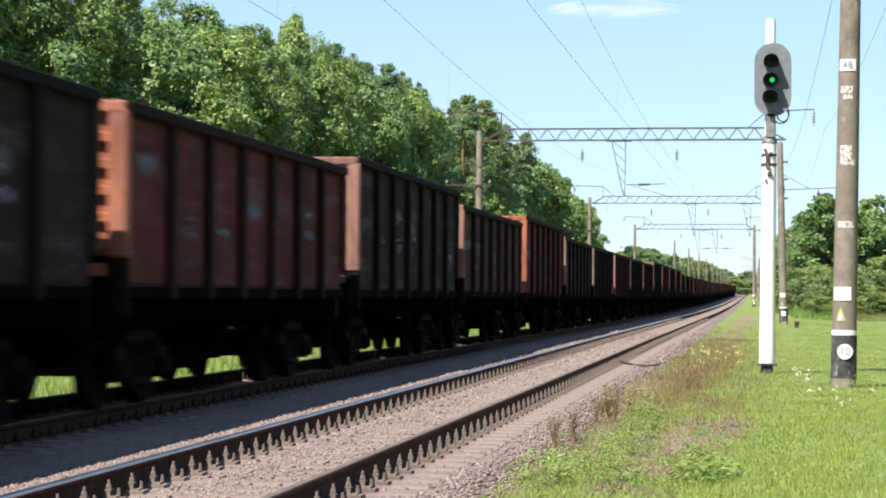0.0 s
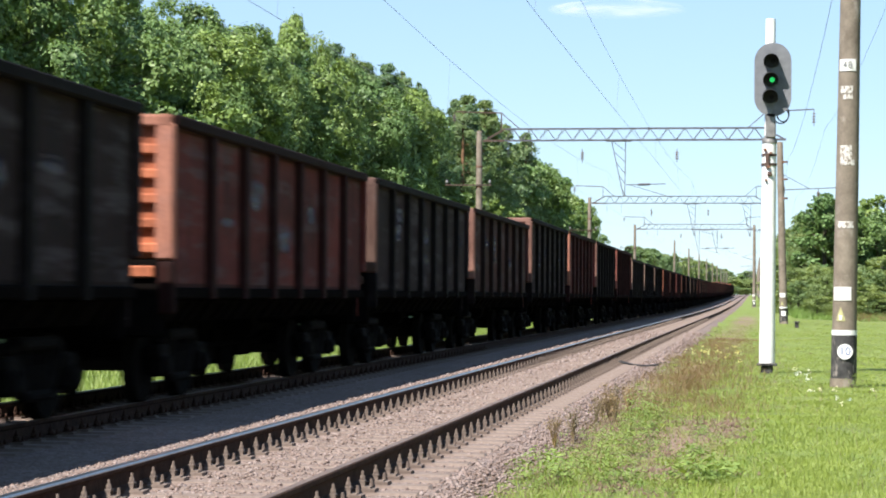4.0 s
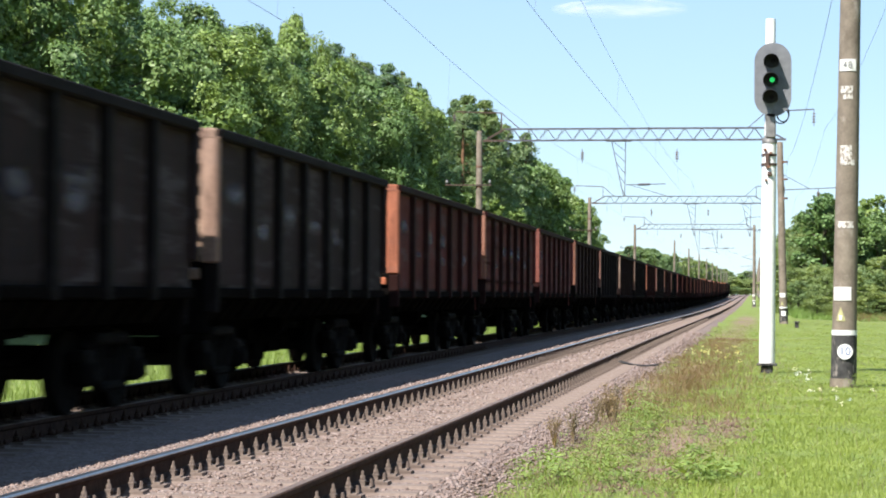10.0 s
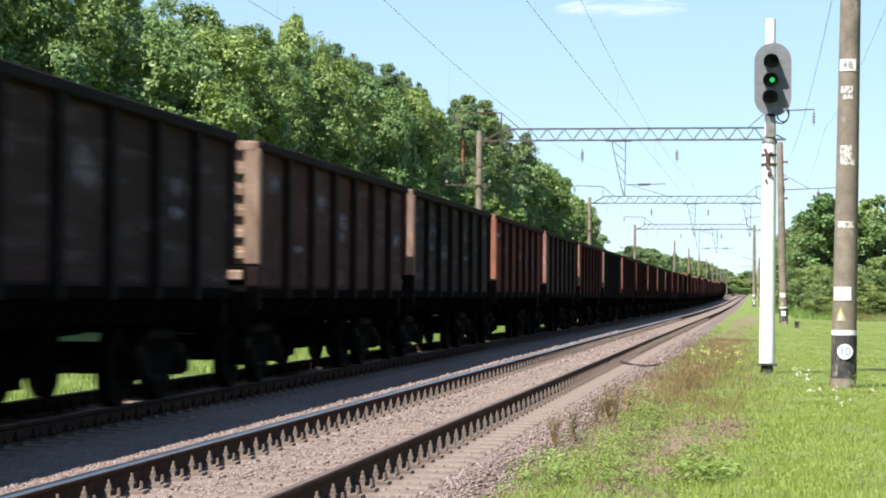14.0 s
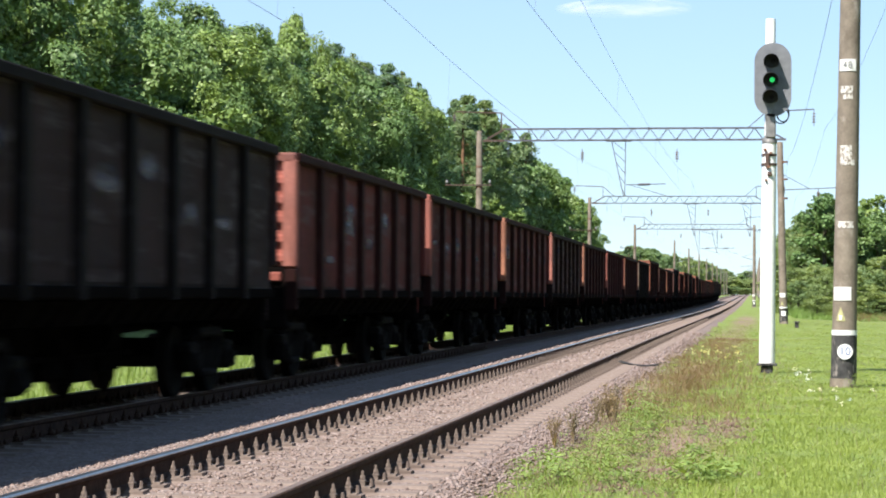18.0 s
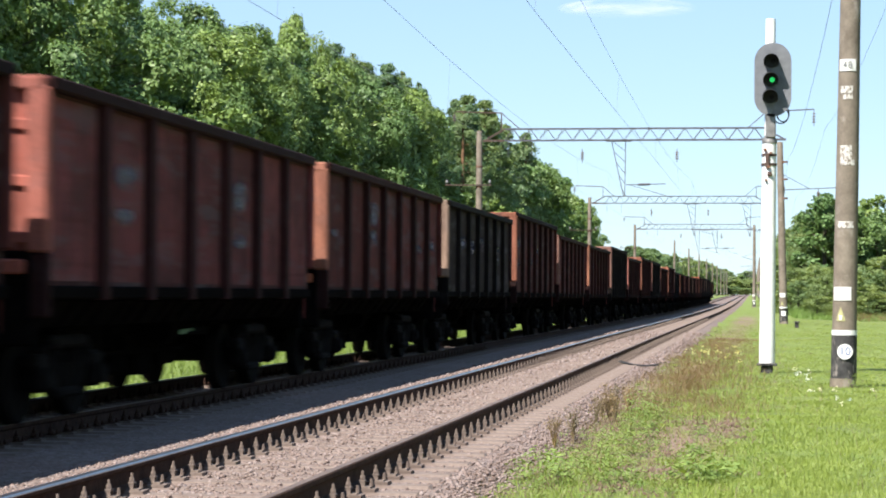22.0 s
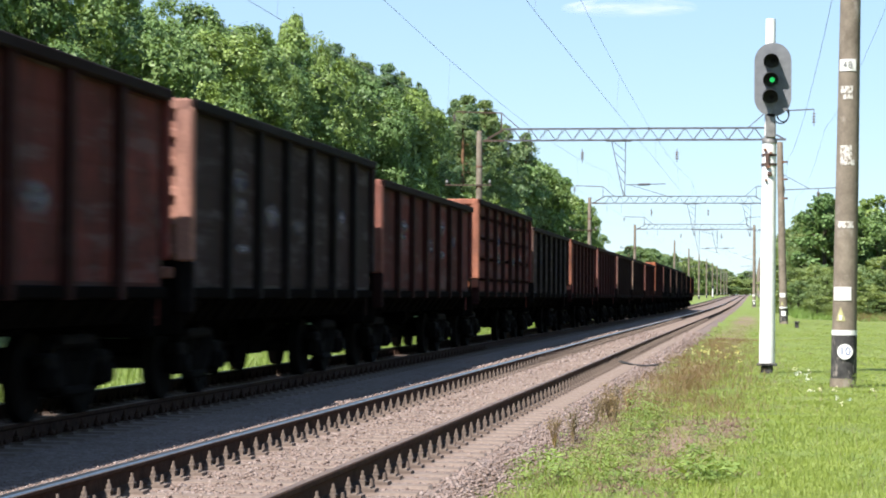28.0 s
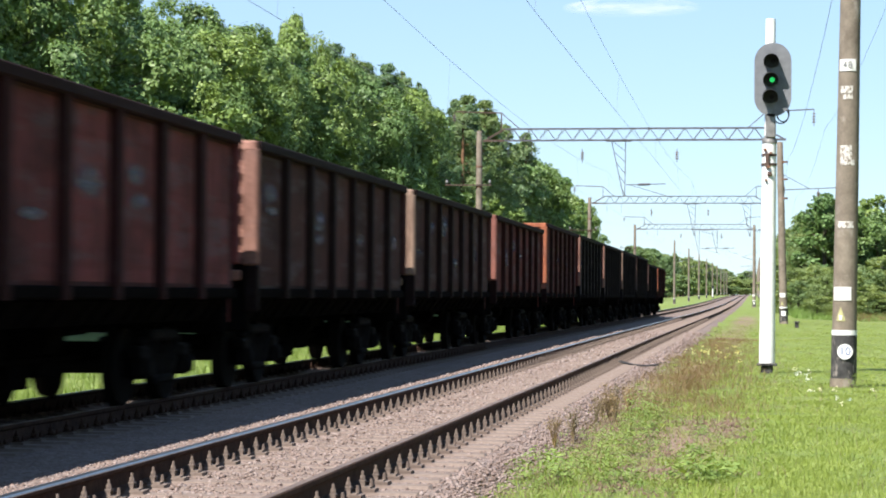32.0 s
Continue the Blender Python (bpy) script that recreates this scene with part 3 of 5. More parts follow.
        box(bm, (x, 0, 0.72), (0.05, 0.4, 0.24))
    box(bm, (0, 0, 0.62), (0.9, 0.08, 0.08))
    part("brake_rigging", bm, M_UNDER, w)
    for y, dz, dy in ((-2.3, 0.58, 0.9), (-1.2, 0.68, 1.1), (-0.1, 0.6, 0.9), (1.0, 0.69, 1.0), (2.1, 0.58, 1.1)):
        bm = bmesh.new()
        pts = [(-dy / 2, 0.98), (dy / 2, 0.98), (dy * 0.36, 0.98 - dz), (-dy * 0.36, 0.98 - dz)]
        faces = [[bm.verts.new((x, y + py, pz)) for py, pz in pts] for x in (-0.35, 0.35)]
        bm.faces.new(faces[0])
        bm.faces.new(faces[1][::-1])
        for q in range(4):
            bm.faces.new((faces[0][q], faces[1][q], faces[1][(q + 1) % 4], faces[0][(q + 1) % 4]))
        bmesh.ops.recalc_face_normals(bm, faces=bm.faces)
        part("floor_hatch", bm, M_UNDER, w)
    for y in (-4.325, 4.325):
        bogie(w, y)
    return w


# paints by letter: side colours hold the shade, end colours the sun
SHADED_SIDES = {"r": (0.128, 0.033, 0.03), "b": (0.022, 0.018, 0.0195), "n": (0.075, 0.034, 0.031), "g": (0.062, 0.046, 0.04), "m": (0.19, 0.056, 0.058)}
SUNLIT_ENDS = {"o": (0.37, 0.125, 0.066), "p": (0.30, 0.155, 0.12), "s": (0.33, 0.105, 0.08), "w": (0.26, 0.185, 0.14), "k": (0.06, 0.04, 0.033), "t": (0.36, 0.14, 0.075)}
SIDE_WORDS = {"r": "red-brown", "b": "sooty black", "n": "dark brown", "g": "grey-brown", "m": "maroon"}
END_WORDS = {"o": "orange", "p": "pale pink", "s": "salmon red", "w": "beige", "k": "dark", "t": "tan"}


def train_list():
    # from the wagon just past the camera to the last: side letter, end letter, and T for a taller body
    out = []
    for word in ("bk", "bk", "ro", "bpT", "np", "roT", "bw", "bw", "ro", "bk", "np",      # -2 .. 8
                 "bpT", "roT", "bpT", "rsT", "gw", "bw", "bw", "ro", "rt", "ms",                       # 9 .. 18
                 "nt", "bp", "nw", "bw", "ro", "gp", "rt", "bw", "rs", "rs",                           # 19 .. 28
                 "rt", "ns", "rt", "ms", "ro", "bw", "roT", "rp", "rt", "bpT",                         # 29 .. 38
                 "rs", "roT", "bpT", "rs", "roT", "bk", "ro", "ms", "np", "nw",                        # 39 .. 48
                 "rs", "roT", "bpT", "bpT", "bwT", "bkT", "bk", "ro"):                                 # 49 .. 56
        out.append(word)
    return out


def build_train():
    protos = {}
    wagons = []
    rnd = random.Random(11)
    for i, word in enumerate(train_list()):
        n = i - 2
        tall = word.endswith("T")
        smooth_end = word[1] in "osk" and n % 3 != 0
        key = (tall, smooth_end)
        if key not in protos:
            w = build_wagon(3.87 if tall else 3.595, smooth_end)
            protos[key] = w
        else:
            w = copy_thing(protos[key], pose(0, 0, 0))
        side, end = SHADED_SIDES[word[0]], SUNLIT_ENDS[word[1]]
        j = 1 + rnd.uniform(-0.15, 0.15)
        rail_dark, faded = rnd.choice((0.08, 0.1, 0.13, 0.2)), rnd.uniform(0.0, 0.65)
        for o in w.children_recursive:
            # only the sunward end gets the bright colour; the far end is painted shaded
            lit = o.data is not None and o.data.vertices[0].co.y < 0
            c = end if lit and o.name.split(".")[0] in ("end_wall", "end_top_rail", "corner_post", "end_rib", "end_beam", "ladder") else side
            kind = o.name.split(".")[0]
            # corner feet nearly black with shade in the colour; stakes and rails below panels
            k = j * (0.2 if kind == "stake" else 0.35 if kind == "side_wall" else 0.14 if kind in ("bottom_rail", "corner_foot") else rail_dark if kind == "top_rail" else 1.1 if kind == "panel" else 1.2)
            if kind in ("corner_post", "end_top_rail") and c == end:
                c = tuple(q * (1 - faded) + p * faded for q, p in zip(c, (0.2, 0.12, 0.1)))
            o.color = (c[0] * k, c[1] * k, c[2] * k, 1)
        for o in w.children_recursive:
            if o.name.split(".")[0] == "stencil_bar":
                o.location = (0, rnd.uniform(-0.1, 0.1) + rnd.choice((0, 1.786, -1.786)), rnd.uniform(-0.35, 0.3))
        a = "tall " if tall else ""
        tagged(w, a + SIDE_WORDS[word[0]] + " open-top coal gondola wagon with " + END_WORDS[word[1]] + " sunlit end wall", "freight wagon", "wagons of the freight train")
        wagons.append((n, w))
    return wagons


WAGONS = build_train()


# ---- posts along the line ----
def lathe(bm, x, y, rings, n=20, lean=(0, 0)):
    """A turned post: rings [(z, r)]; lean: shift at the top per metre."""
    z0 = rings[0][0]
    loops = []
    for z, r in rings:
        cx, cy = x + lean[0] * (z - z0), y + lean[1] * (z - z0)
        loops.append([bm.verts.new((cx + r * math.cos(2 * math.pi * k / n), cy + r * math.sin(2 * math.pi * k / n), z)) for k in range(n)])
    for a, b in zip(loops, loops[1:]):
        for k in range(n):
            f = bm.faces.new((a[k], a[(k + 1) % n], b[(k + 1) % n], b[k]))
            f.smooth = True
    for ring, turn in ((loops[0], -1), (loops[-1], 1)):
        bm.faces.new([bm.verts.new(v.co) for v in ring][::turn])
    return bm


def mast(x, y, height, label, lean=0.0, r0=0.215, r1=0.15, band=True):
    """A tapered concrete mast with a tarred foot and a white ring; its base at the ground."""
    z = ground_z(x, y)
    m = tagged(empty("concrete_mast", pose(x, y, z)), label, "catenary mast", "masts along the railway")
    r = lambda h: r0 + (r1 - r0) * h / height
    part("shaft", lathe(bmesh.new(), 0, 0, [(-0.3, r(0)), (height * 0.25, r(height * 0.25)), (height * 0.6, r(height * 0.6)), (height - 0.05, r1), (height, r1 * 0.9)], 20, (lean, 0)), M_MAST, m)
    if band:
        part("tarred_foot", lathe(bmesh.new(), 0, 0, [(-0.3, r(0) + 0.006), (0.9, r(0.9) + 0.006)], 20, (lean, 0)), M_TARRED, m, "black tarred foot")
        part("worn_base", lathe(bmesh.new(), 0, 0, [(-0.3, r(0) + 0.012), (0.1, r(0) + 0.011), (0.16, r(0) + 0.007)], 20), M_MAST, m, "bare concrete showing at the base")
        part("white_ring", lathe(bmesh.new(), lean * 1.2, 0, [(0.9, r(0.9) + 0.008), (0.985, r(1) + 0.008)], 20), M_WHITE, m, "white painted ring")
    return m


def plate(m, name, x, z, r, half_angle, dz, mat, label="", n=7, mid=-90, lean=0.0, lift=0.012, peak=False):
    """A thin plate curved round a post of radius r."""
    bm = bmesh.new()
    rows = []
    for k in range(n):
        a = radians(mid - half_angle + 2 * half_angle * k / (n - 1))
        h = dz * (1.02 - abs(2 * k / (n - 1) - 1)) - dz / 2 if peak else dz / 2
        rows.append([bm.verts.new((x + (r + d) * math.cos(a), (r + d) * math.sin(a), z + e)) for d, e in ((0, -dz / 2), (lift, -dz / 2), (lift, h), (0, h))])
    for a, b in zip(rows, rows[1:]):
        for i in range(4):
            bm.faces.new((a[i], b[i], b[(i + 1) % 4], a[(i + 1) % 4]))
    bm.faces.new(rows[0])
    bm.faces.new(rows[-1][::-1])
    bmesh.ops.recalc_face_normals(bm, faces=bm.faces)
    return part(name, bm, mat, m, label)


def lettering(name, body, height, mat, parent, m, label=""):
    """Raised figures in the built-in font, as a mesh."""
    cu = bpy.data.curves.new(name, "FONT")
    cu.body, cu.size, cu.extrude = body, height, 0.002
    cu.align_x, cu.align_y = "CENTER", "CENTER"
    tmp = bpy.data.objects.new(name, cu)
    me = bpy.data.meshes.new_from_object(tmp)
    bpy.data.objects.remove(tmp)
    me.materials.clear()
    me.materials.append(mat)
    o = shared(name, me, parent, m)
    if label:
        tagged(o, label)
    return o


def near_mast():
    m = mast(1.51, 36.5, 10.6, "tall weathered concrete mast with a tarred foot and painted marks", 0.016, 0.215, 0.15)
    z0 = m.location.z
    rr = lambda z: 0.215 - 0.065 * (z - z0) / 10.6

    def put(name, zworld, half, dz, mat, label="", mid=-90, lift=0.012, peak=False):
        h = zworld - z0
        return plate(m, name, 0.016 * h, h, rr(zworld) + 0.001, half, dz, mat, label, 7, mid, lift=lift, peak=peak)

    put("number_plate", 5.22, 45, 0.2, M_SIGN, "white plate with dark marks", -100)
    a = radians(-100)
    r = rr(5.22) + 0.016
    lettering("painted_number", "48", 0.17, M_INK, m, pose(0.016 * (5.22 - z0) + r * math.cos(a), r * math.sin(a), 5.22 - z0, 90, 0, -10), "grey painted figures")
    for zc, dz, half, mid in ((4.8, 0.12, 34, -104), (4.68, 0.09, 26, -96), (3.72, 0.24, 30, -100), (3.55, 0.1, 38, -90), (2.48, 0.12, 42, -95)):
        put("paint_patch", zc, half, dz, M_WORN, "worn white paint", mid, 0.004)
    put("white_plate", 1.3, 44, 0.23, M_SIGN, "white enamel plate", -106)
    put("warning_plate", 0.95, 24, 0.24, M_YELLOW, "faded yellow warning sticker", -110, 0.006, True)
    put("warning_mark", 0.89, 7, 0.08, M_SIGN, "", -110, 0.009)
    # round white plate with a number, drawn as bars
    bm = bmesh.new()
    rod(bm, (0, 0, 0), (0, -0.02, 0), 0.13, 0.13, 24)
    o = part("round_plate", bm, M_WHITE, m, "round white plate with blue figures")
    o.location = (0.02, -0.222, 0.62)
    lettering("painted_number", "10", 0.2, M_BLUE_INK, o, pose(0, -0.023, 0, 90, 0, 0), "blue painted figures")
    return m


def signal():
    x, y, z = 0.25, 42.14, GRASS
    s = tagged(empty("railway_signal", pose(x, y, z)), "white post colour-light signal showing green on an oval board", "railway signal")
    part("foundation", box(bmesh.new(), (0, 0, -0.05), (0.24, 0.24, 0.46), 0.03), M_TARRED, s, "dark iron footing")
    part("footplate", box(bmesh.new(), (0, 0, 0.19), (0.4, 0.36, 0.05), 0.01), M_TARRED, s)
    lean = 0.008
    part("lower_post", lathe(bmesh.new(), 0, 0, [(0.2, 0.158), (2.6, 0.148), (4.6, 0.138)], 24, (lean, 0)), M_WHITE, s, "thick white post")
    part("post_cap", lathe(bmesh.new(), lean * 4.6, 0, [(4.6, 0.15), (4.66, 0.15), (4.75, 0.1)], 20), M_STEEL, s)
    part("upper_post", lathe(bmesh.new(), lean * 4.5, 0, [(4.6, 0.1), (7.02, 0.1), (7.09, 0.095)], 20, (lean, 0)), M_WHITE, s, "white upper post")
    # oval background board in front of the post
    bx, bz, by = 0.1, 5.86, -0.16
    hw, hh = 0.365, 0.735
    bm = bmesh.new()
    pts = []
    n = 14
    for k in range(n + 1):
        a = math.pi * k / n
        pts.append((hw * math.cos(a), hh - hw + hw * math.sin(a)))
    for k in range(n + 1):
        a = math.pi + math.pi * k / n
        pts.append((hw * math.cos(a), -(hh - hw) + hw * math.sin(a)))
    f0 = [bm.verts.new((bx + px, by, bz + pz)) for px, pz in pts]
    f1 = [bm.verts.new((bx + px, by + 0.02, bz + pz)) for px, pz in pts]
    bm.faces.new(f0)
    bm.faces.new(f1[::-1])
    for k in range(len(pts)):
        bm.faces.new((f0[k], f1[k], f1[(k + 1) % len(pts)], f0[(k + 1) % len(pts)]))
    bmesh.ops.recalc_face_normals(bm, faces=bm.faces)
    board = part("background_board", bm, M_BOARD, s, "grey painted oval board")
    for k, dz in enumerate((0.4, 0.03, -0.31)):
        cx, cz = bx - 0.035 - 0.01 * k, bz + dz - 0.02
        bm = bmesh.new()
        rod(bm, (cx, by + 0.02, cz), (cx, by - 0.05, cz), 0.15, 0.145, 20)
        part("lamp_housing", bm, M_BLACK, board)
        bm = bmesh.new()
        rod(bm, (cx + 0.03, by - 0.045, cz - 0.02), (cx + 0.03, by - 0.06, cz - 0.02), 0.055, 0.05, 18)
        part("lens", bm, M_GREEN if k == 1 else M_LENS, board, "lit green lens" if k == 1 else "")
        # visor: an open half tube with thickness, longer at the top
        bm = bmesh.new()
        rings = []
        for r in (0.152, 0.146):
            row = []
            for q in range(15):
                a = radians(-35 + 250 * q / 14)
                ln = 0.17 + 0.27 * (0.5 + 0.5 * math.sin(a))
                row.append((bm.verts.new((cx + r * math.cos(a), by, cz + r * math.sin(a))), bm.verts.new((cx + r * math.cos(a), by - ln, cz + r * math.sin(a) - 0.06))))
            rings.append(row)
        for q in range(14):
            (a0, a1), (b0, b1) = rings[0][q], rings[0][q + 1]
            (c0, c1), (d0, d1) = rings[1][q], rings[1][q + 1]
            bm.faces.new((a0, a1, b1, b0))
            bm.faces.new((c0, d0, d1, c1))
            bm.faces.new((a1, c1, d1, b1))
        bmesh.ops.recalc_face_normals(bm, faces=bm.faces)
        part("visor", bm, M_BLACK, board)
    # brackets, clamp rings and the cable loop under the board
    bm = bmesh.new()
    box(bm, (0.06, -0.1, 4.95), (0.2, 0.12, 0.5), 0.02)
    box(bm, (0.06, -0.08, 6.4), (0.12, 0.14, 0.06), 0.01)
    part("bracket", bm, M_STEEL, s, "grey steel bracket")
    bm = bmesh.new()
    for z1, rr in ((4.15, 0.155), (4.34, 0.15)):
        lathe(bm, 0.03, 0, [(z1, rr), (z1 + 0.05, rr)], 16)
    box(bm, (0.0, -0.16, 4.25), (0.08, 0.05, 0.3), 0.015)
    box(bm, (0.04, -0.16, 3.98), (0.09, 0.05, 0.09), 0.015)
    part("clamp", bm, M_OLD_IRON, s, "rusty clamp")
    bm = bmesh.new()
    for k, (dx, z1, r) in enumerate(((-0.05, 4.46, 0.035), (0.06, 4.4, 0.03), (0.02, 4.12, 0.04), (-0.03, 3.86, 0.03))):
        rod(bm, (dx, -0.14, z1), (dx, -0.19, z1), r, r * 0.8, 8)
    part("clamp_bolts", bm, M_RUSTY, s, "rusty bolt heads")
    for k, (cx, rad) in enumerate(((0.33, 0.11), (0.29, 0.16))):
        cu = bpy.data.curves.new("cable", "CURVE")
        cu.dimensions, cu.bevel_depth, cu.bevel_resolution = "3D", 0.012, 2
        sp = cu.splines.new("POLY")
        sp.points.add(15)
        for q in range(16):
            a = radians(70 - 250 * q / 15)
            sp.points[q].co = (cx - 0.03 + rad * math.cos(a), -0.1, 5.1 + 0.5 * rad + rad * 1.2 * math.sin(a), 1)
        cu.materials.append(M_BLACK)
        tmp = new("cable", cu)
        tmp.parent = s
    return s


def beam(bm, a, b, t=0.07):
    a, b = Vector(a), Vector(b)
    d = b - a
    m = Matrix.Translation((a + b) / 2) @ d.to_track_quat("Z", "Y").to_matrix().to_4x4()
    bmesh.ops.create_cube(bm, size=1.0, matrix=m @ Matrix.Diagonal((t, t, d.length, 1)))


def insulator(parent, x, z, length=0.7, discs=4):
    bm = bmesh.new()
    rod(bm, (x, 0, z), (x, 0, z - length), 0.022, 0.022, 6)
    for k in range(discs):
        h = z - 0.18 - k * (length - 0.3) / discs
        rod(bm, (x, 0, h), (x, 0, h - 0.07), 0.05, 0.125, 10)
    part("insulator", bm, M_INSUL, parent, "string of brown disc insulators")


def portal(y, xl, xr, zlow, zhigh, hangers):
    """A rigid lattice crossbar carried over both tracks by two masts."""
    z0 = rise(y)
    p = tagged(empty("lattice_crossbar", pose(0, y, z0)), "grey steel lattice crossbar spanning both tracks between concrete masts", "catenary portal", "portals over the line")
    dy = 0.3
    for e in (-dy, dy):
        for z in (zlow, zhigh):
            bm = bmesh.new()
            beam(bm, (xl, e, z), (xr, e, z), 0.06)
            part("chord", bm, M_TRUSS, p)
    n = 30
    step = (xr - xl) / n
    for k in range(n):
        a, b = xl + k * step, xl + (k + 1) * step
        za, zb = (zlow, zhigh) if k % 2 == 0 else (zhigh, zlow)
        bm = bmesh.new()
        for e in (-dy, dy):
            beam(bm, (a, e, za), (b, e, zb), 0.03)
        beam(bm, (a, -dy, za), (a, dy, za), 0.045)
        part("lattice_brace", bm, M_TRUSS, p)
    # end struts down to the masts
    for xm, s in ((xl, -1), (xr, 1)):
        bm = bmesh.new()
        beam(bm, (xm, 0, zhigh), (xm + s * 1.15, 0, zlow + 0.05), 0.09)
        beam(bm, (xm, 0, zlow), (xm + s * 1.3, 0, zlow), 0.12)
        beam(bm, (xm + s * -0.9, 0, zhigh), (xm + s * 0.2, 0, zhigh + 0.95), 0.05)
        beam(bm, (xm + s * 0.2, 0, zhigh + 0.95), (xm + s * 0.2, 0, zhigh - 0.2), 0.06)
        beam(bm, (xm + s * 0.2, 0, zhigh + 0.95), (xm + s * 2.9, 0, zhigh + 1.05), 0.07)
        part("feeder_bracket", bm, M_OLD_IRON if s < 0 else M_TRUSS, p)
    insulator(p, xl - 3.0, zhigh + 1.05, 0.7)
    insulator(p, xr + 2.88, zhigh + 1.03, 0.95)
    # hanging posts between the tracks, each with a cantilever arm
    for xm in hangers:
        bm = bmesh.new()
        beam(bm, (xm - 0.75, 0, zlow - 0.03), (xm + 0.7, 0, zlow - 0.03), 0.12)
        part("hanger_beam", bm, M_TRUSS, p)
        bm = bmesh.new()
        beam(bm, (xm - 0.45, 0, zlow), (xm + 0.26, 0, 7.1), 0.045)
        beam(bm, (xm + 0.38, 0, zlow), (xm + 0.34, 0, 7.1), 0.045)
        for k in range(5):
            f = k / 5
            z = zlow - f * (zlow - 7.1)
            g = (k + 1) / 5
            beam(bm, (xm - 0.45 + 0.67 * f, 0, z), (xm + 0.36, 0, zlow - g * (zlow - 7.1)), 0.035)
        part("hanging_bracket", bm, M_TRUSS, p)
        for x0, s in ((xm + 0.4, 1),):
            bm = bmesh.new()
            beam(bm, (x0, 0, 7.75), (x0 + s * 2.3, 0, 7.8), 0.05)
            beam(bm, (x0 + s * 0.3, 0, 7.72), (x0 + s * 2.7, 0, 7.0), 0.03)
            rod(bm, (x0 + s * 0.7, 0, 7.76), (x0 + s * 1.4, 0, 7.78), 0.07, 0.07, 8)
            part("steady_arm", bm, M_TRUSS, p)
    insulator(p, -4.49, zlow - 0.5, 0.8)
    insulator(p, -10.0, zlow - 0.5, 0.8)
    for x in (xl + 1.6, xl + 0.2):
        bm = bmesh.new()
        beam(bm, (x, 0, zlow), (x, 0, zlow - 0.9), 0.03)
        part("drop_rod", bm, M_TRUSS, p)
    return p


near_mast()
signal()
PORTALS = [(122.0, -16.08, 1.68, (-7.85,)), (205.0, -16.05, 1.15, (-6.1, -0.75)), (288.0, -16.3, -0.05, (-7.85, -5.4))]
for y, xl, xr, hangers in PORTALS:
    mast(xl, y, 11.35, "concrete mast carrying a lattice crossbar", -0.001, 0.24, 0.17)
    mast(xr, y, 10.5 if y < 200 else 11.3, "concrete mast carrying a lattice crossbar", -0.024 if y < 200 else 0.0, 0.24, 0.17)
    portal(y, xl + 1.5, xr - 1.2, 10.36, 11.04, hangers)


def side_bracket(x, y, z):
    p = tagged(empty("wire_bracket", pose(x, y, z)), "thin steel bracket arm fixed to a concrete mast", "bracket")
    bm = bmesh.new()
    beam(bm, (0, 0, -0.05), (3.1, 0, 0.08), 0.05)
    beam(bm, (3.1, 0, 0.08), (3.1, 0, -0.3), 0.05)
    beam(bm, (0, 0, 0.9), (1.6, 0, 0.02), 0.03)
    part("arm", bm, M_TRUSS, p)
    insulator(p, 2.1, 0.03, 0.55, 3)


side_bracket(1.52, 122.0, 7.42)


def mast_fittings(m, heights, r, arm=None):
    """Steel bands round a mast, and a cross arm with insulators."""
    for h in heights:
        part("clamp_band", lathe(bmesh.new(), 0, 0, [(h, r + 0.02), (h + 0.09, r + 0.02)], 14), M_RUSTY, m)
    if arm:
        x0, x1, z = arm
        bm = bmesh.new()
        beam(bm, (x0, -0.22, z), (x1, -0.22, z), 0.07)
        part("cross_arm", bm, M_OLD_IRON, m)
        for x in (x0 + 0.1, x1 - 0.1):
            bm = bmesh.new()
            rod(bm, (x, -0.22, z), (x, -0.22, z + 0.32), 0.03, 0.03, 6)
            rod(bm, (x, -0.22, z + 0.14), (x, -0.22, z + 0.3), 0.09, 0.06, 10)
            part("pin_insulator", bm, M_STEEL, m, "grey pin insulator")


for m in [o for o in scene.objects if o.name.startswith("concrete_mast") and 100 < o.location.y < 300]:
    left = m.location.x < -10
    mast_fittings(m, (9.2, 8.0, 6.6) if left else (9.3, 8.3, 7.2), 0.19, (-2.0, 0.75, 8.15) if left else None)
    if not left:
        plate(m, "white_plate", -0.03, 1.65, 0.235, 44, 0.24, M_SIGN, "white enamel plate", 7, -106)
        plate(m, "warning_plate", -0.03, 1.2, 0.235, 24, 0.22, M_YELLOW, "faded yellow warning sticker", 7, -108, lift=0.006, peak=True)
        plate(m, "round_plate", -0.01, 0.6, 0.24, 30, 0.26, M_WHITE, "white painted disc", 7, -92)


def small_signal():
    """A low white post signal far down the line."""
    x, y = -11.6, 590.0
    s = tagged(empty("line_signal", pose(x, y, ground_z(x, y))), "distant white signal post with a dark head", "railway signal")
    part("post", lathe(bmesh.new(), 0, 0, [(-0.1, 0.16), (3.0, 0.15)], 12), M_WHITE, s)
    part("head", box(bmesh.new(), (0, -0.15, 3.2), (0.7, 0.25, 1.0), 0.1), M_BLACK, s)
    part("foot", box(bmesh.new(), (0, 0, 0.2), (0.5, 0.5, 0.5), 0.05), M_TARRED, s)


small_signal()
marker = tagged(empty("marker_stub", pose(2.1, 106.0, ground_z(2.1, 106.0))), "small dark iron stub standing in the grass", "marker")
part("stub", lathe(bmesh.new(), 0, 0, [(-0.1, 0.1), (0.3, 0.1)], 10), M_TARRED, marker)
part("cap", lathe(bmesh.new(), 0, 0, [(0.3, 0.16), (0.36, 0.14)], 10), M_TARRED, marker)


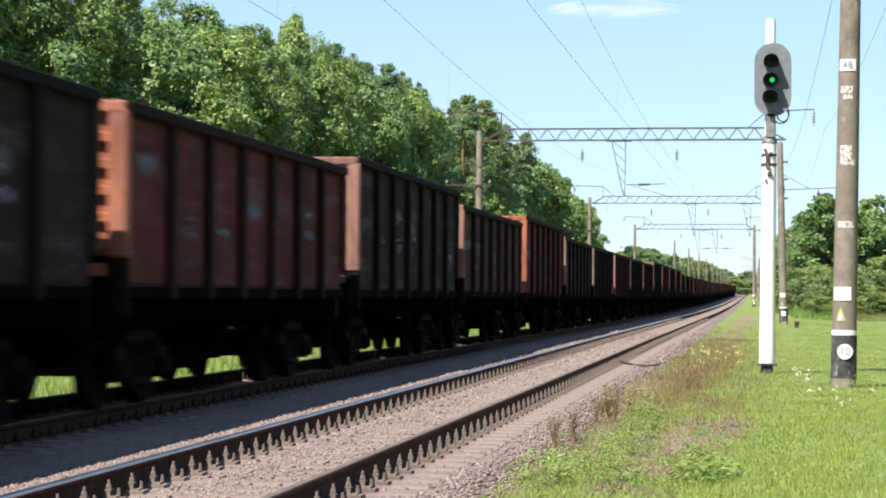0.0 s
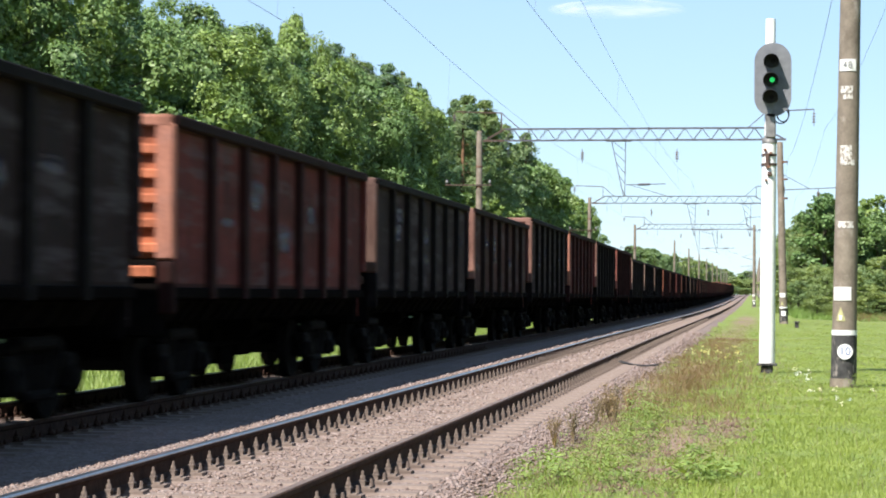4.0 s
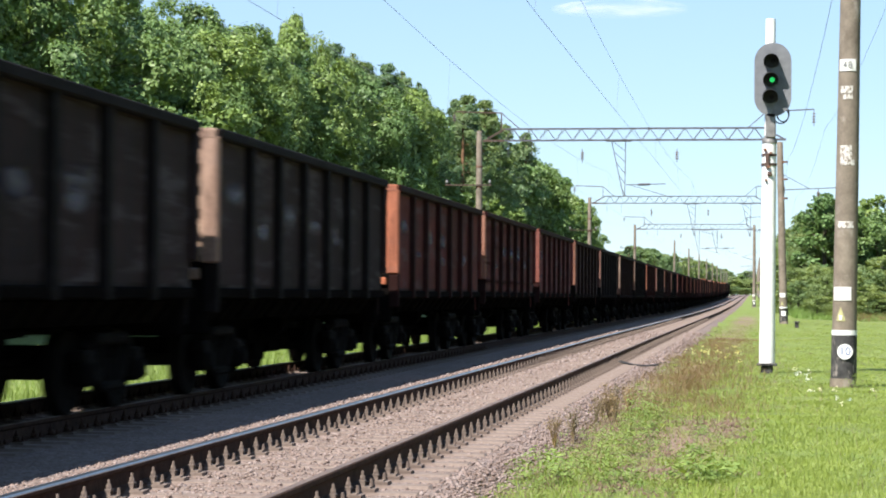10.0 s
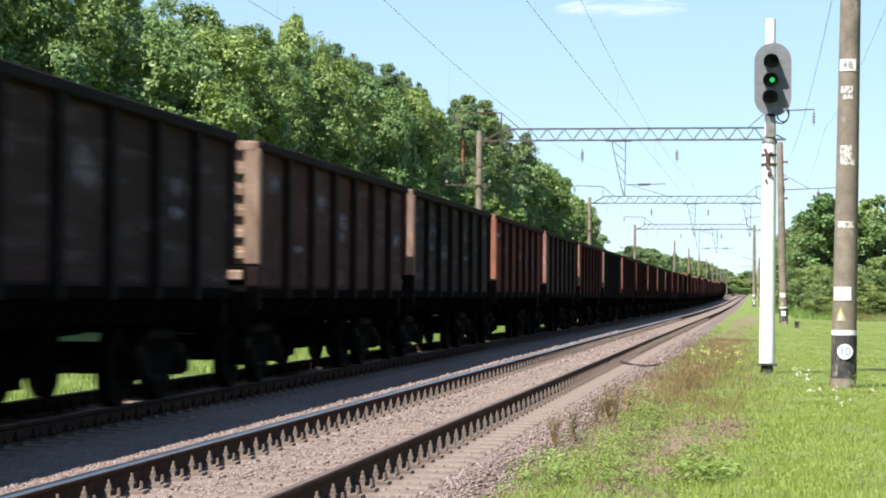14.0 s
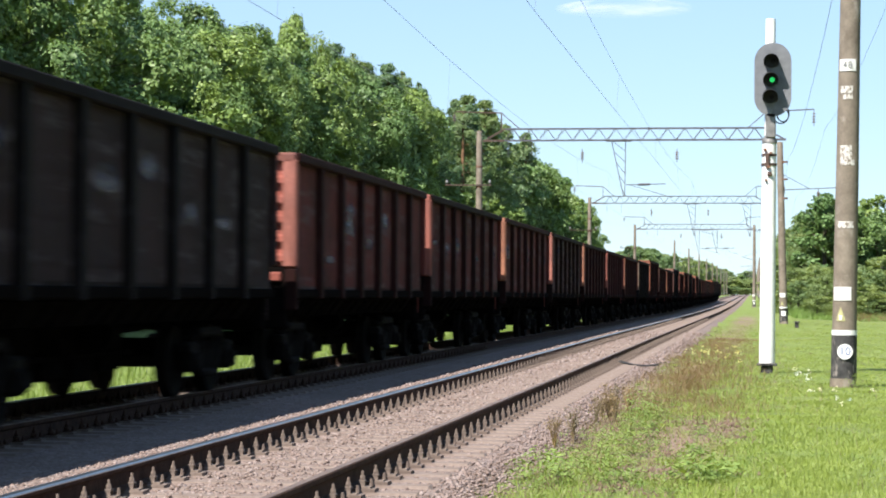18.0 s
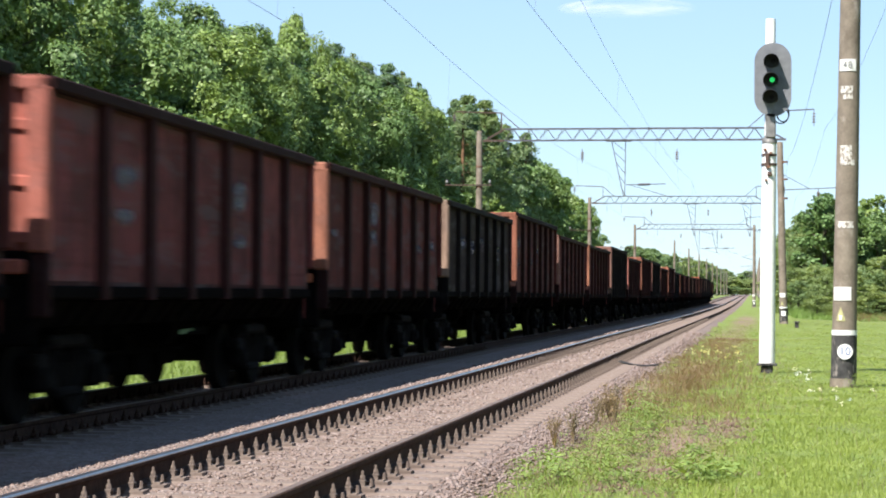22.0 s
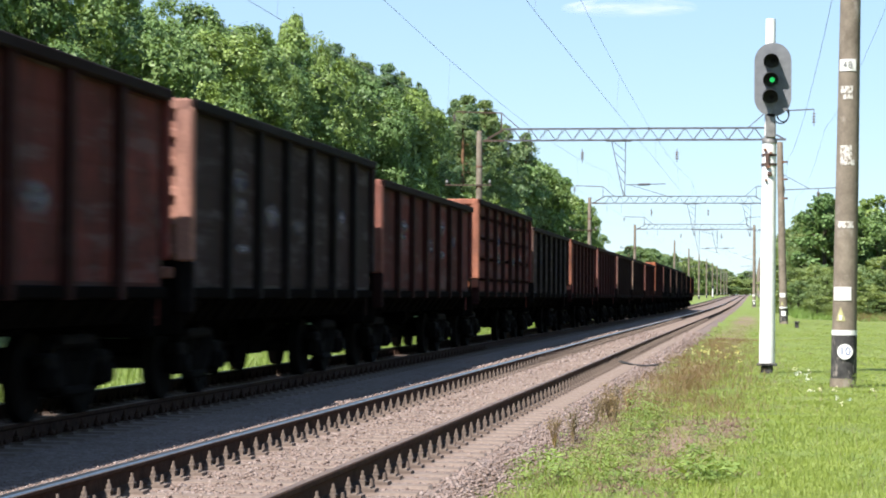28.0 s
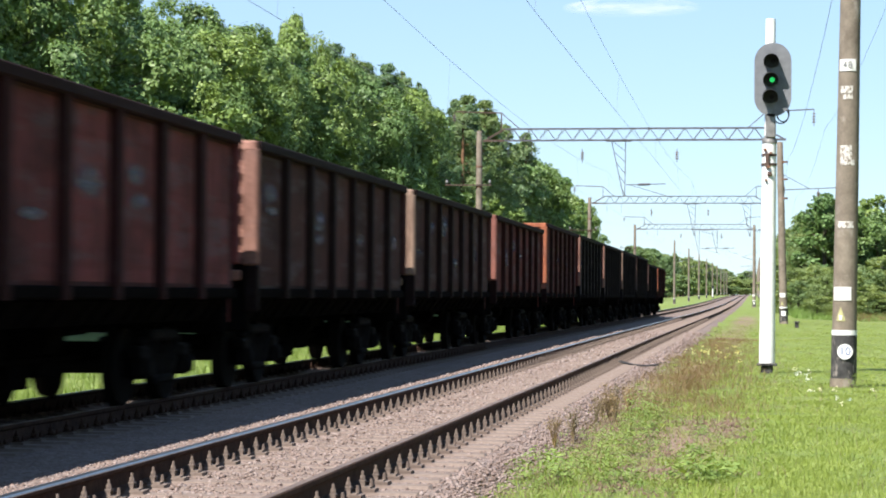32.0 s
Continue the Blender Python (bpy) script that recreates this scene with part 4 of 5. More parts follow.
def bond_cable():
    """Cables from a rail joint to the side of the bed, and the joint's bars."""
    for k in range(2):
        cu = bpy.data.curves.new("bond_cable", "CURVE")
        cu.dimensions, cu.bevel_depth, cu.bevel_resolution = "3D", 0.016, 2
        sp = cu.splines.new("POLY")
        sp.points.add(9)
        for q in range(10):
            f = q / 9
            sp.points[q].co = (AXIS_1 + GAUGE + 0.06 + f * 0.95, 44.0 + 0.35 * k - 1.2 * f + 0.2 * math.sin(f * 5 + k), -0.13 - 0.06 * math.sin(f * 3.1) - 0.03 * f, 1)
        cu.materials.append(M_BLACK)
        tagged(new("bond_cable", cu), "black bonding cable lying over the ballast", "cable")
    for x in (AXIS_1 - GAUGE, AXIS_1 + GAUGE):
        j = tagged(empty("rail_joint", pose(x, 44.2, 0)), "bolted joint bars on a rail", "rail joint", "rail joints")
        for s in (-1, 1):
            part("joint_bar", box(bmesh.new(), (s * 0.03, 0, -0.095), (0.03, 0.9, 0.1), 0.008), M_RAIL, j)
            for q in range(4):
                part("bolt", rod(bmesh.new(), (s * 0.045, -0.33 + 0.22 * q, -0.095), (s * 0.075, -0.33 + 0.22 * q, -0.095), 0.02, 0.02, 6), M_FASTEN, j)


bond_cable()


def cantilever_mast(x, y, height, s):
    m = mast(x, y, height, "slender concrete mast with a cantilever bracket", 0.0, 0.22, 0.15)
    bm = bmesh.new()
    beam(bm, (0, 0, 7.2), (s * 3.4, 0, 8.2), 0.07)
    beam(bm, (0, 0, 9.2), (s * 3.3, 0, 8.2), 0.04)
    beam(bm, (s * 0.6, 0, 6.6), (s * 3.6, 0, 6.5), 0.05)
    part("cantilever", bm, M_TRUSS, m)
    return m


for k in range(9):
    y = 368 + 76 * k
    cantilever_mast(-13.9 + 0.15 * k, y, 11.2, 1)
    if k != 1:
        cantilever_mast(1.2, y, 10.4, -1)
# the mast nearest on the far side stands beside the camera's left
mast(-15.6, 36.0, 10.8, "concrete mast on the far side of the line", 0.0)
mast(-15.0, -42.0, 10.8, "concrete mast on the far side of the line", 0.0)
mast(1.5, -42.0, 10.6, "concrete mast beside the line", 0.0)


# ---- overhead wires ----
def wire(name, pts, r, label, mat=M_WIRE):
    cu = bpy.data.curves.new(name, "CURVE")
    cu.dimensions, cu.bevel_depth, cu.bevel_resolution = "3D", r, 1
    sp = cu.splines.new("POLY")
    sp.points.add(len(pts) - 1)
    for q, pnt in zip(sp.points, pts):
        q.co = (*pnt, 1)
    cu.materials.append(mat)
    return tagged(new(name, cu), label, "overhead wire", "overhead wires")


SUPPORTS = [-42.0, 38.0, 122.0, 205.0, 288.0, 368.0, 444.0, 520.0, 596.0, 672.0, 748.0]


def sagging(x, z, sag, z_at=None, stagger=0.0):
    pts = []
    for k, (a, b) in enumerate(zip(SUPPORTS, SUPPORTS[1:])):
        for q in range(8):
            f = q / 8
            y = a + (b - a) * f
            g = stagger * ((1 - 2 * f) if k % 2 == 0 else (2 * f - 1))
            pts.append((x + g, y, rise(y) + z - 4 * sag * f * (1 - f)))
    return pts


for axis, zc, zm in ((AXIS_1, 6.45, 8.05), (AXIS_2, 6.4, 8.5)):
    wire("contact_wire", sagging(axis, zc, 0.02, stagger=0.25), 0.005, "thin dark contact wire over a track")
    m_pts = sagging(axis, zm, 0.75, stagger=0.1)
    wire("carrier_wire", m_pts, 0.005, "sagging carrier wire over a track")
    c_pts = sagging(axis, zc, 0.02, stagger=0.25)
    for a, b in list(zip(m_pts, c_pts))[2:40:2]:
        wire("dropper", [a, b], 0.003, "short vertical dropper between two wires")
for x, z in ((-17.6, 11.0), (4.0, 11.0), (1.9, 9.2)):
    wire("feeder_wire", sagging(x, z, 0.9), 0.0065, "dark feeder wire beside the line")


# ---- trees ----
def tube(verts, faces, pts, radii, n=6):
    base = len(verts)
    for (p, r) in zip(pts, radii):
        for k in range(n):
            a = 2 * math.pi * k / n
            verts.append((p[0] + r * math.cos(a), p[1] + r * math.sin(a), p[2]))
    for i in range(len(pts) - 1):
        for k in range(n):
            faces.append((base + i * n + k, base + i * n + (k + 1) % n, base + (i + 1) * n + (k + 1) % n, base + (i + 1) * n + k))


def leaf_cloud(rs, centres, radii, per, size):
    """Small pointed leaves in tufts round the centres, facing outwards and up."""
    m = len(centres)
    idx = np.repeat(np.arange(m), per)
    d = rs.normal(size=(len(idx), 3))
    d /= np.linalg.norm(d, axis=1, keepdims=True)
    rad = radii[idx] * rs.uniform(0.35, 1.0, len(idx)) ** 0.6
    c = centres[idx] + d * rad[:, None] * np.array([1, 1, 0.75])
    nrm = d * 0.8 + rs.normal(size=d.shape) * 0.4 + np.array([0, 0, 0.4])
    nrm /= np.linalg.norm(nrm, axis=1, keepdims=True)
    t = np.cross(nrm, rs.normal(size=d.shape))
    t /= np.linalg.norm(t, axis=1, keepdims=True)
    b = np.cross(nrm, t)
    s = size * rs.uniform(0.6, 1.35, len(idx))[:, None]
    v = np.stack([c + t * s * 1.15, c - t * s * 0.6 - b * s * 0.62, c - t * s * 0.6 + b * s * 0.62], 1).reshape(-1, 3)
    f = np.arange(len(v)).reshape(-1, 3)
    return v, f


def leaf_sprays(rs, centres, normals, radii, per, size, wide=0.66):
    """Leafy sprays: shallow domes of leaves that lie like shingles on the twig ends."""
    m = len(centres)
    side = np.cross(normals, rs.normal(size=(m, 3)))
    side /= np.linalg.norm(side, axis=1, keepdims=True)
    other = np.cross(normals, side)
    idx = np.repeat(np.arange(m), per)
    n = len(idx)
    u, a = np.sqrt(rs.uniform(0, 1, n)), rs.uniform(0, 6.283, n)
    u = u * (1 + 0.25 * np.sin(a * 3 + idx))
    r = radii[idx] * u
    nr = normals[idx]
    c = centres[idx] + side[idx] * (r * np.cos(a))[:, None] + other[idx] * (r * np.sin(a))[:, None] * 0.8
    c += nr * (radii[idx] * (0.28 * rs.normal(size=n) - 0.45 * u * u))[:, None]
    rim = (c - centres[idx]) / radii[idx][:, None]
    nrm = nr * 0.9 + rim * 0.5 + rs.normal(size=(n, 3)) * (0.42 if size < 0.085 else 0.75)
    nrm /= np.linalg.norm(nrm, axis=1, keepdims=True)
    t = np.cross(nrm, rs.normal(size=(n, 3)))
    t /= np.linalg.norm(t, axis=1, keepdims=True)
    b = np.cross(nrm, t)
    s = size * rs.uniform(0.6, 1.4, n)[:, None]
    v = np.stack([c + t * s * 1.1, c - b * s * wide - t * s * 0.1, c - t * s * 0.95, c + b * s * wide - t * s * 0.1], 1).reshape(-1, 3)
    q = np.arange(n)[:, None] * 4
    return v, np.concatenate([q + [[0, 1, 2]], q + [[0, 2, 3]]], 1).reshape(-1, 3)


def tree_meshes(kind, seed, clumps, per, size):
    """A unit-height tree standing on the origin, ten metres high: trunk with limbs, and crown."""
    rs, rnd = np.random.RandomState(seed), random.Random(seed)
    tv, tf = [], []
    H = 10.0
    lean = rnd.uniform(-0.3, 0.3)
    if kind == "pine":
        pts = [(lean * (k / 7) ** 2, 0, H * 0.97 * k / 7) for k in range(8)]
        tube(tv, tf, pts, [0.19 * (1 - k / 8.2) + 0.015 for k in range(8)], 8)
        cs, rr, out = [], [], []
        z = H * 0.42
        while z < H * 0.97:
            f = (z - H * 0.42) / (H * 0.55)
            reach = (0.22 + 1.95 * (1 - f) ** 0.75 * min(1.0, 0.55 + 2.2 * f)) * rnd.uniform(0.7, 1.15)
            for k in range(5):
                a = rnd.uniform(0, 6.28)
                ln = reach * rnd.uniform(0.55, 1.0)
                tip = (lean * (z / H) ** 2 + ln * math.cos(a), ln * math.sin(a), z + ln * rnd.uniform(-0.05, 0.32))
                tube(tv, tf, [(lean * (z / H) ** 2, 0, z), tip], [0.045, 0.012], 4)
                for q in (0.5, 0.75, 1.0):
                    cs.append((tip[0] * q, tip[1] * q, z + (tip[2] - z) * q + 0.1))
                    rr.append(rnd.uniform(0.2, 0.4) * (1.15 - 0.45 * f))
                    d = np.array((0.55 * math.cos(a) + rnd.uniform(-0.3, 0.3), 0.55 * math.sin(a) + rnd.uniform(-0.3, 0.3), 0.8))
                    out.append(d / np.linalg.norm(d))
            z += rnd.uniform(0.32, 0.5)
        cs.append((lean, 0, H * 0.97))
        rr.append(0.18)
        out.append(np.array((0.0, 0.0, 1.0)))
    else:
        bare = 0.12 if kind == "bush" else rnd.uniform(0.16, 0.26)
        pts = [(lean * (k / 6) ** 2 + rnd.uniform(-0.08, 0.08), rnd.uniform(-0.08, 0.08), H * 0.86 * k / 6) for k in range(7)]
        tube(tv, tf, pts, [0.22 * (1 - k / 7.0) + 0.02 for k in range(7)], 6)
        cs, rr, out = [], [], []
        lobes = []
        for k in range(18):
            a = k * 2.4 + rnd.uniform(-0.4, 0.4)
            f = bare + (0.86 - bare) * (k + 0.5) / 18
            reach = 2.3 * math.sin(math.pi * min(0.93, 0.2 + 0.72 * (f - bare) / (0.9 - bare))) ** 0.7 * rnd.uniform(0.7, 1.15)
            tip = (lean * f * f + reach * math.cos(a), reach * math.sin(a), H * f + reach * rnd.uniform(0.1, 0.5))
            tube(tv, tf, [(lean * f * f, 0, H * f), ((tip[0] + lean * f) / 2, tip[1] / 2, (H * f + tip[2]) / 2 - 0.1), tip], [0.09, 0.06, 0.02], 4)
            lobes.append((np.array(tip) * np.array([0.85, 0.85, 1.0]), rnd.uniform(0.6, 1.1)))
        if kind in ("willow", "bush"):
            lobes = [(c, r * 1.35) for c, r in lobes]
        lobes.append((np.array((lean, 0, H * 0.92)), rnd.uniform(0.5, 0.85)))
        lobes.append((np.array((lean * 0.7, 0, H * 0.62)), 1.6))
        for q in range(clumps):
            c, r = lobes[q % len(lobes)]
            d = rs.normal(size=3)
            d /= np.linalg.norm(d)
            axis = np.array([c[0], c[1], 0.0]) / (math.hypot(c[0], c[1]) + 0.2)
            d = d + axis * 0.55 + np.array([0, 0, 0.3])
            d /= np.linalg.norm(d)
            cs.append(c + d * r * rs.uniform(0.78, 1.05) * np.array([1, 1, 0.85]))
            rr.append(rs.uniform(0.15, 0.36) * (1 + 4.5 * max(0.0, size - 0.075)))
            d = d * 0.75 + np.array([0, 0, 0.45]) + rs.normal(size=3) * 0.2
            out.append(d / np.linalg.norm(d))
    cs, rr = np.array(cs), np.array(rr)
    cs[:, 2] = np.clip(cs[:, 2], 0.6, H * 1.0)
    v, f = leaf_sprays(rs, cs, np.array(out), rr, per, size, 0.24 if kind == "pine" else 0.66)
    if kind != "pine":
        # larger leaves deep inside each bough keep the crown from being seen through
        v2, f2 = leaf_cloud(rs, np.array([c for c, r in lobes]), np.array([r * 0.62 for c, r in lobes]), 34, max(size * 2.0, 0.13))
        v, f = np.concatenate([v, v2]), np.concatenate([f, f2 + len(v)])
    # far crowns share the pale willow leaves, distance haze put into their colour
    return (mesh_np("trunk", tv, tf, M_PINEBARK if kind == "pine" else M_BARK, True),
            mesh_np("crown", v, f, M_NEEDLE if kind == "pine" else M_WILLOW_HAZE if kind in ("willow", "bush") or size > 0.18 else M_LEAF))


TREE_KINDS = {
    "broad": [tree_meshes("broad", 20 + k, 700, 50, 0.053) for k in range(6)],
    "row_broad": [tree_meshes("broad", 50 + k, 420, 24, 0.088) for k in range(4)],
    "mid_broad": [tree_meshes("broad", 30 + k, 240, 26, 0.115) for k in range(4)],
    "pine": [tree_meshes("pine", 40 + k, 0, 80, 0.08) for k in range(4)],
    "row_pine": [tree_meshes("pine", 46 + k, 0, 46, 0.115) for k in range(3)],
    "willow": [tree_meshes("willow", 100 + k, 460, 28, 0.088) for k in range(4)],
    "far_bush": [tree_meshes("bush", 90 + k, 70, 12, 0.26) for k in range(2)],
    "far_broad": [tree_meshes("broad", 60 + k, 150, 14, 0.19) for k in range(3)],
    "far_pine": [tree_meshes("pine", 70 + k, 0, 24, 0.2) for k in range(2)],
    "bush": [tree_meshes("bush", 80 + k, 280, 20, 0.12) for k in range(3)],
}
TREE_WORDS = {"broad": "leafy green broadleaf tree at the forest edge", "pine": "tall dark green pine with a bare orange trunk", "row_broad": "leafy green broadleaf tree at the forest edge", "row_pine": "tall dark green pine with a bare orange trunk", "willow": "rounded pale green willow among shrubs", "far_bush": "distant green shrub along the line",
              "mid_broad": "rounded green broadleaf tree among shrubs", "far_broad": "broadleaf tree of the distant woods and of an added unseen row", "far_pine": "distant pine in the woods", "bush": "bushy green shrub at the meadow's edge"}


def tree(kind, x, y, height, rnd, wide=1.0):
    name = {"broad": "broadleaf_tree", "pine": "pine_tree", "mid_broad": "broadleaf_tree", "far_broad": "broadleaf_tree", "far_pine": "pine_tree", "bush": "shrub", "row_broad": "broadleaf_tree", "row_pine": "pine_tree", "far_bush": "shrub", "willow": "willow_tree"}[kind]
    trunk, crown = rnd.choice(TREE_KINDS[kind])
    s = height / 10.0
    t = empty(name, Matrix.Translation((x, y, ground_z(x, y) - (0.17 * height if kind == "bush" else 0.05))) @ pose(0, 0, 0, 0, 0, rnd.uniform(0, 360)) @ Matrix.Diagonal((s * wide, s * wide, s, 1)))
    shared("trunk", trunk, t, Matrix())
    shared("crown", crown, t, Matrix())
    tagged(t, TREE_WORDS[kind], "shrub" if kind in ("bush", "far_bush") else "tree", "trees along the railway")


def forest():
    rnd = random.Random(3)
    # front row on the far side of the line
    y = 58.0
    while y < 358:
        h = float(np.interp(y, [60, 95, 102, 108, 114, 122, 130, 140, 152, 171, 216, 283, 325, 362], [17.2, 17.0, 16.2, 16.6, 18.2, 18.0, 19.4, 18.6, 19.6, 20.2, 22.4, 20.6, 18.6, 17.0])) + rnd.uniform(-2.6, 0.2) + (0.3 if 138 < y < 300 else 0)
        kind = "pine" if (137 < y < 300 and rnd.random() < 0.78) or rnd.random() < 0.06 else "broad"
        tree("row_" + kind if y > 200 else kind, -29.5 + rnd.uniform(-2.2, 1.6), y, h, rnd, rnd.uniform(0.85, 1.15) if kind == "broad" else rnd.uniform(0.85, 1.05))
        y += rnd.uniform(2.5, 3.7) if y < 108 else rnd.uniform(3.4, 5.0)
    for y, h, wide in ((96.5, 16.4, 0.9), (101.5, 16.2, 0.95), (106.5, 16.5, 0.9), (110.0, 16.6, 0.8), (115.0, 17.9, 0.75), (119.5, 17.0, 0.75), (124.5, 17.8, 0.75), (129.0, 18.6, 0.7), (136.0, 21.2, 0.5)):
        tree("broad", -30.4, y, h, rnd, wide)
    for y, h in ((141.0, 19.3), (147.5, 19.9), (154.0, 20.4), (160.5, 20.0), (168.0, 21.0), (176.0, 21.4)):
        tree("pine", -29.8, y, h, rnd, 0.95)
    for y, h, kind in ((212.0, 22.4, "row_pine"), (219.0, 22.6, "row_pine"), (227.0, 22.4, "row_pine"), (235.0, 21.6, "row_pine"), (258.0, 20.0, "row_broad"), (266.0, 20.2, "row_broad"),
                       (275.0, 20.0, "row_broad"), (285.0, 19.4, "row_broad"), (298.0, 18.8, "row_broad")):
        tree(kind, -28.8, y, h, rnd, 1.05)
    y = 50.0
    while y < 358:
        kind = "far_pine" if rnd.random() < 0.35 else "far_broad"
        h = float(np.interp(y, [60, 100, 130, 216, 283, 358], [15.5, 15.0, 17.5, 20.5, 19.3, 16.4]))
        tree(kind, -35 + rnd.uniform(-2, 2), y, h + rnd.uniform(-3.0, 0.3), rnd, 1.15)
        tree("mid_broad", -27.0 + rnd.uniform(-1, 0.8), y + rnd.uniform(-2, 2), rnd.uniform(8, 12), rnd, 1.2)
        if y > 190:
            tree("bush", -25.0 + rnd.uniform(-1, 0.8), y + rnd.uniform(-2, 2), rnd.uniform(2.5, 5), rnd, 1.3)
        y += rnd.uniform(3.2, 5.0) if y < 130 else rnd.uniform(4.5, 7)
    # further woods beyond the clearing
    for k in range(36):
        y = 430 + k * 9 + rnd.uniform(-3, 3)
        tree("far_pine" if rnd.random() < 0.4 else "far_broad", -45 + rnd.uniform(-6, 5), y, 14.5 + rnd.uniform(-2.5, 2), rnd, 1.4)
    for k in range(75):
        y = 570 + k * 10 + rnd.uniform(-4, 4)
        tree("far_pine" if rnd.random() < 0.5 else "far_broad", -27 + rnd.uniform(-9, 3) + max(0, y - 700) * 0.012, y, 14.5 + rnd.uniform(-3, 2), rnd, 1.4)
    for k in range(30):
        x = -50 + k * 4.5 + rnd.uniform(-1, 1)
        tree("far_broad", x, 1350 + rnd.uniform(-40, 40), 15 + rnd.uniform(-3, 3), rnd, 2.0)
    for k in range(60):
        y = 450 + 15 * k
        tree("far_bush", -23 - rnd.uniform(0, 7) + max(0, y - 700) * 0.012, y, rnd.uniform(5, 8), rnd, 2.0)
    for k in range(30):
        tree("far_bush", -48 + k * 3.6, 1250 + rnd.uniform(-20, 20), rnd.uniform(9, 13), rnd, 2.4)
    for k in range(34):
        tree("far_bush", -50 + k * 3.2, 1225 + rnd.uniform(-15, 15), rnd.uniform(4, 6), rnd, 3.0)
    # trees and shrubs at the meadow's edge on the near side
    for k in range(46):
        f = k / 45
        y = 222 + 18 * math.sin(k * 1.7) + rnd.uniform(-6, 6)
        h = float(np.interp(f, [0, 0.05, 0.12, 0.25, 0.4, 0.6, 1], [4.6, 6.6, 9.4, 12.2, 10.0, 11.6, 12.4])) + rnd.uniform(-1.2, 0.6)
        tree("willow" if rnd.random() < 0.7 else "mid_broad", 3.6 + f * 15 + rnd.uniform(-0.5, 0.5), y, h, rnd, 1.15)
        tree("bush", 3.1 + f * 15 + rnd.uniform(-0.5, 0.5), y - 17 + rnd.uniform(-3, 3), rnd.uniform(3.6, 7.0), rnd, 1.5)
        tree("bush", 3.4 + f * 17 + rnd.uniform(-0.5, 0.5), y - 30 + rnd.uniform(-4, 4), rnd.uniform(1.8, 3.6), rnd, 2.2)
    # row added out of view to block low sky light from the train's side
    for k in range(32):
        y = -90 + 8.4 * k
        tree("far_broad", 22 + rnd.uniform(-2, 3), y, 16 + rnd.uniform(-3, 2), rnd, 1.7)
    for k in range(24):
        y = 290 + 26 * k
        tree("far_broad", 4.5 + rnd.uniform(0, 7) + 0.004 * y, y, 10 + rnd.uniform(-2, 3), rnd, 1.4)


forest()


# ---- stones, grass and weeds ----
def stones():
    rs = np.random.RandomState(8)
    octa = np.array([(1, 0, 0), (0, 1, 0), (-1, 0, 0), (0, -1, 0), (0, 0, 1), (0, 0, -1)], float)
    tri = np.array([(0, 1, 4), (1, 2, 4), (2, 3, 4), (3, 0, 4), (1, 0, 5), (2, 1, 5), (3, 2, 5), (0, 3, 5)])
    xs, ys, sz = [], [], []
    for y0, y1, per, size in ((12.5, 24, 720, 0.0185), (24, 44, 300, 0.025), (44, 85, 75, 0.04)):
        n = int((y1 - y0) * 4.7 * per)
        xs.append(rs.uniform(-6.4, -1.7, n))
        ys.append(rs.uniform(y0, y1, n))
        sz.append(size * rs.uniform(0.55, 1.45, n))
    x, y, s = np.concatenate(xs), np.concatenate(ys), np.concatenate(sz)
    rail_l, rail_r = AXIS_1 - GAUGE, AXIS_1 + GAUGE
    phase = np.mod(y - 14.074 + STEP / 2, STEP) - STEP / 2
    on_sleeper = np.abs(phase) < 0.135
    ok = (np.abs(x - rail_l) > 0.1) & (np.abs(x - rail_r) > 0.1)
    ok &= ~(on_sleeper & (np.abs(x - rail_l) < 0.24)) & ~(on_sleeper & (np.abs(x - rail_r) < 0.24))
    ok &= ~(on_sleeper & (x > rail_r) & (x < -2.42) & (rs.uniform(size=len(x)) < 0.97))
    ok &= ~((x > rail_r) & (x < -2.55) & (rs.uniform(size=len(x)) < 0.6))
    ok &= ~(on_sleeper & (x > rail_l) & (x < rail_r) & (rs.uniform(size=len(x)) < 0.35))
    ok &= ~((x > -2.3) & (rs.uniform(size=len(x)) < (x + 2.3) / 0.6))
    x, y, s, on = x[ok], y[ok], s[ok], on_sleeper[ok]
    z = np.interp(x, [-6.4, -6.25, -5.75, -5.5, -5.2, -2.35, -1.75], [-0.4, -0.4, -0.28, -0.205, -0.21, -0.225, -0.3])
    z = z + np.where(on & (x > rail_l - 0.6) & (x < -2.4), 0.012, 0) + rs.uniform(-0.75, 0.15, len(x)) * s
    n = len(x)
    shape = octa[None] * rs.uniform(0.7, 1.25, (n, 6, 1)) + rs.normal(size=(n, 6, 3)) * 0.22
    ax = rs.normal(size=(n, 3))
    ax /= np.linalg.norm(ax, axis=1, keepdims=True)
    a = rs.uniform(0, 6.28, n)[:, None, None]
    k = np.repeat(ax[:, None, :], 6, 1)
    shape = shape * np.cos(a) + np.cross(k, shape) * np.sin(a) + k * (np.sum(k * shape, 2, keepdims=True)) * (1 - np.cos(a))
    v = shape * s[:, None, None] * np.array([1, 1, 0.62]) + np.stack([x, y, z], 1)[:, None, :]
    f = tri[None] + (np.arange(n) * 6)[:, None, None]
    tagged(new("ballast_stones", mesh_np("ballast_stones", v.reshape(-1, 3), f.reshape(-1, 3), M_STONE)),
           "loose crushed stones lying between and beside the rails", "gravel", kind="stuff")


def ground_zs(x, y):
    return np.array([ground_z(float(a), float(b)) for a, b in zip(x, y)])


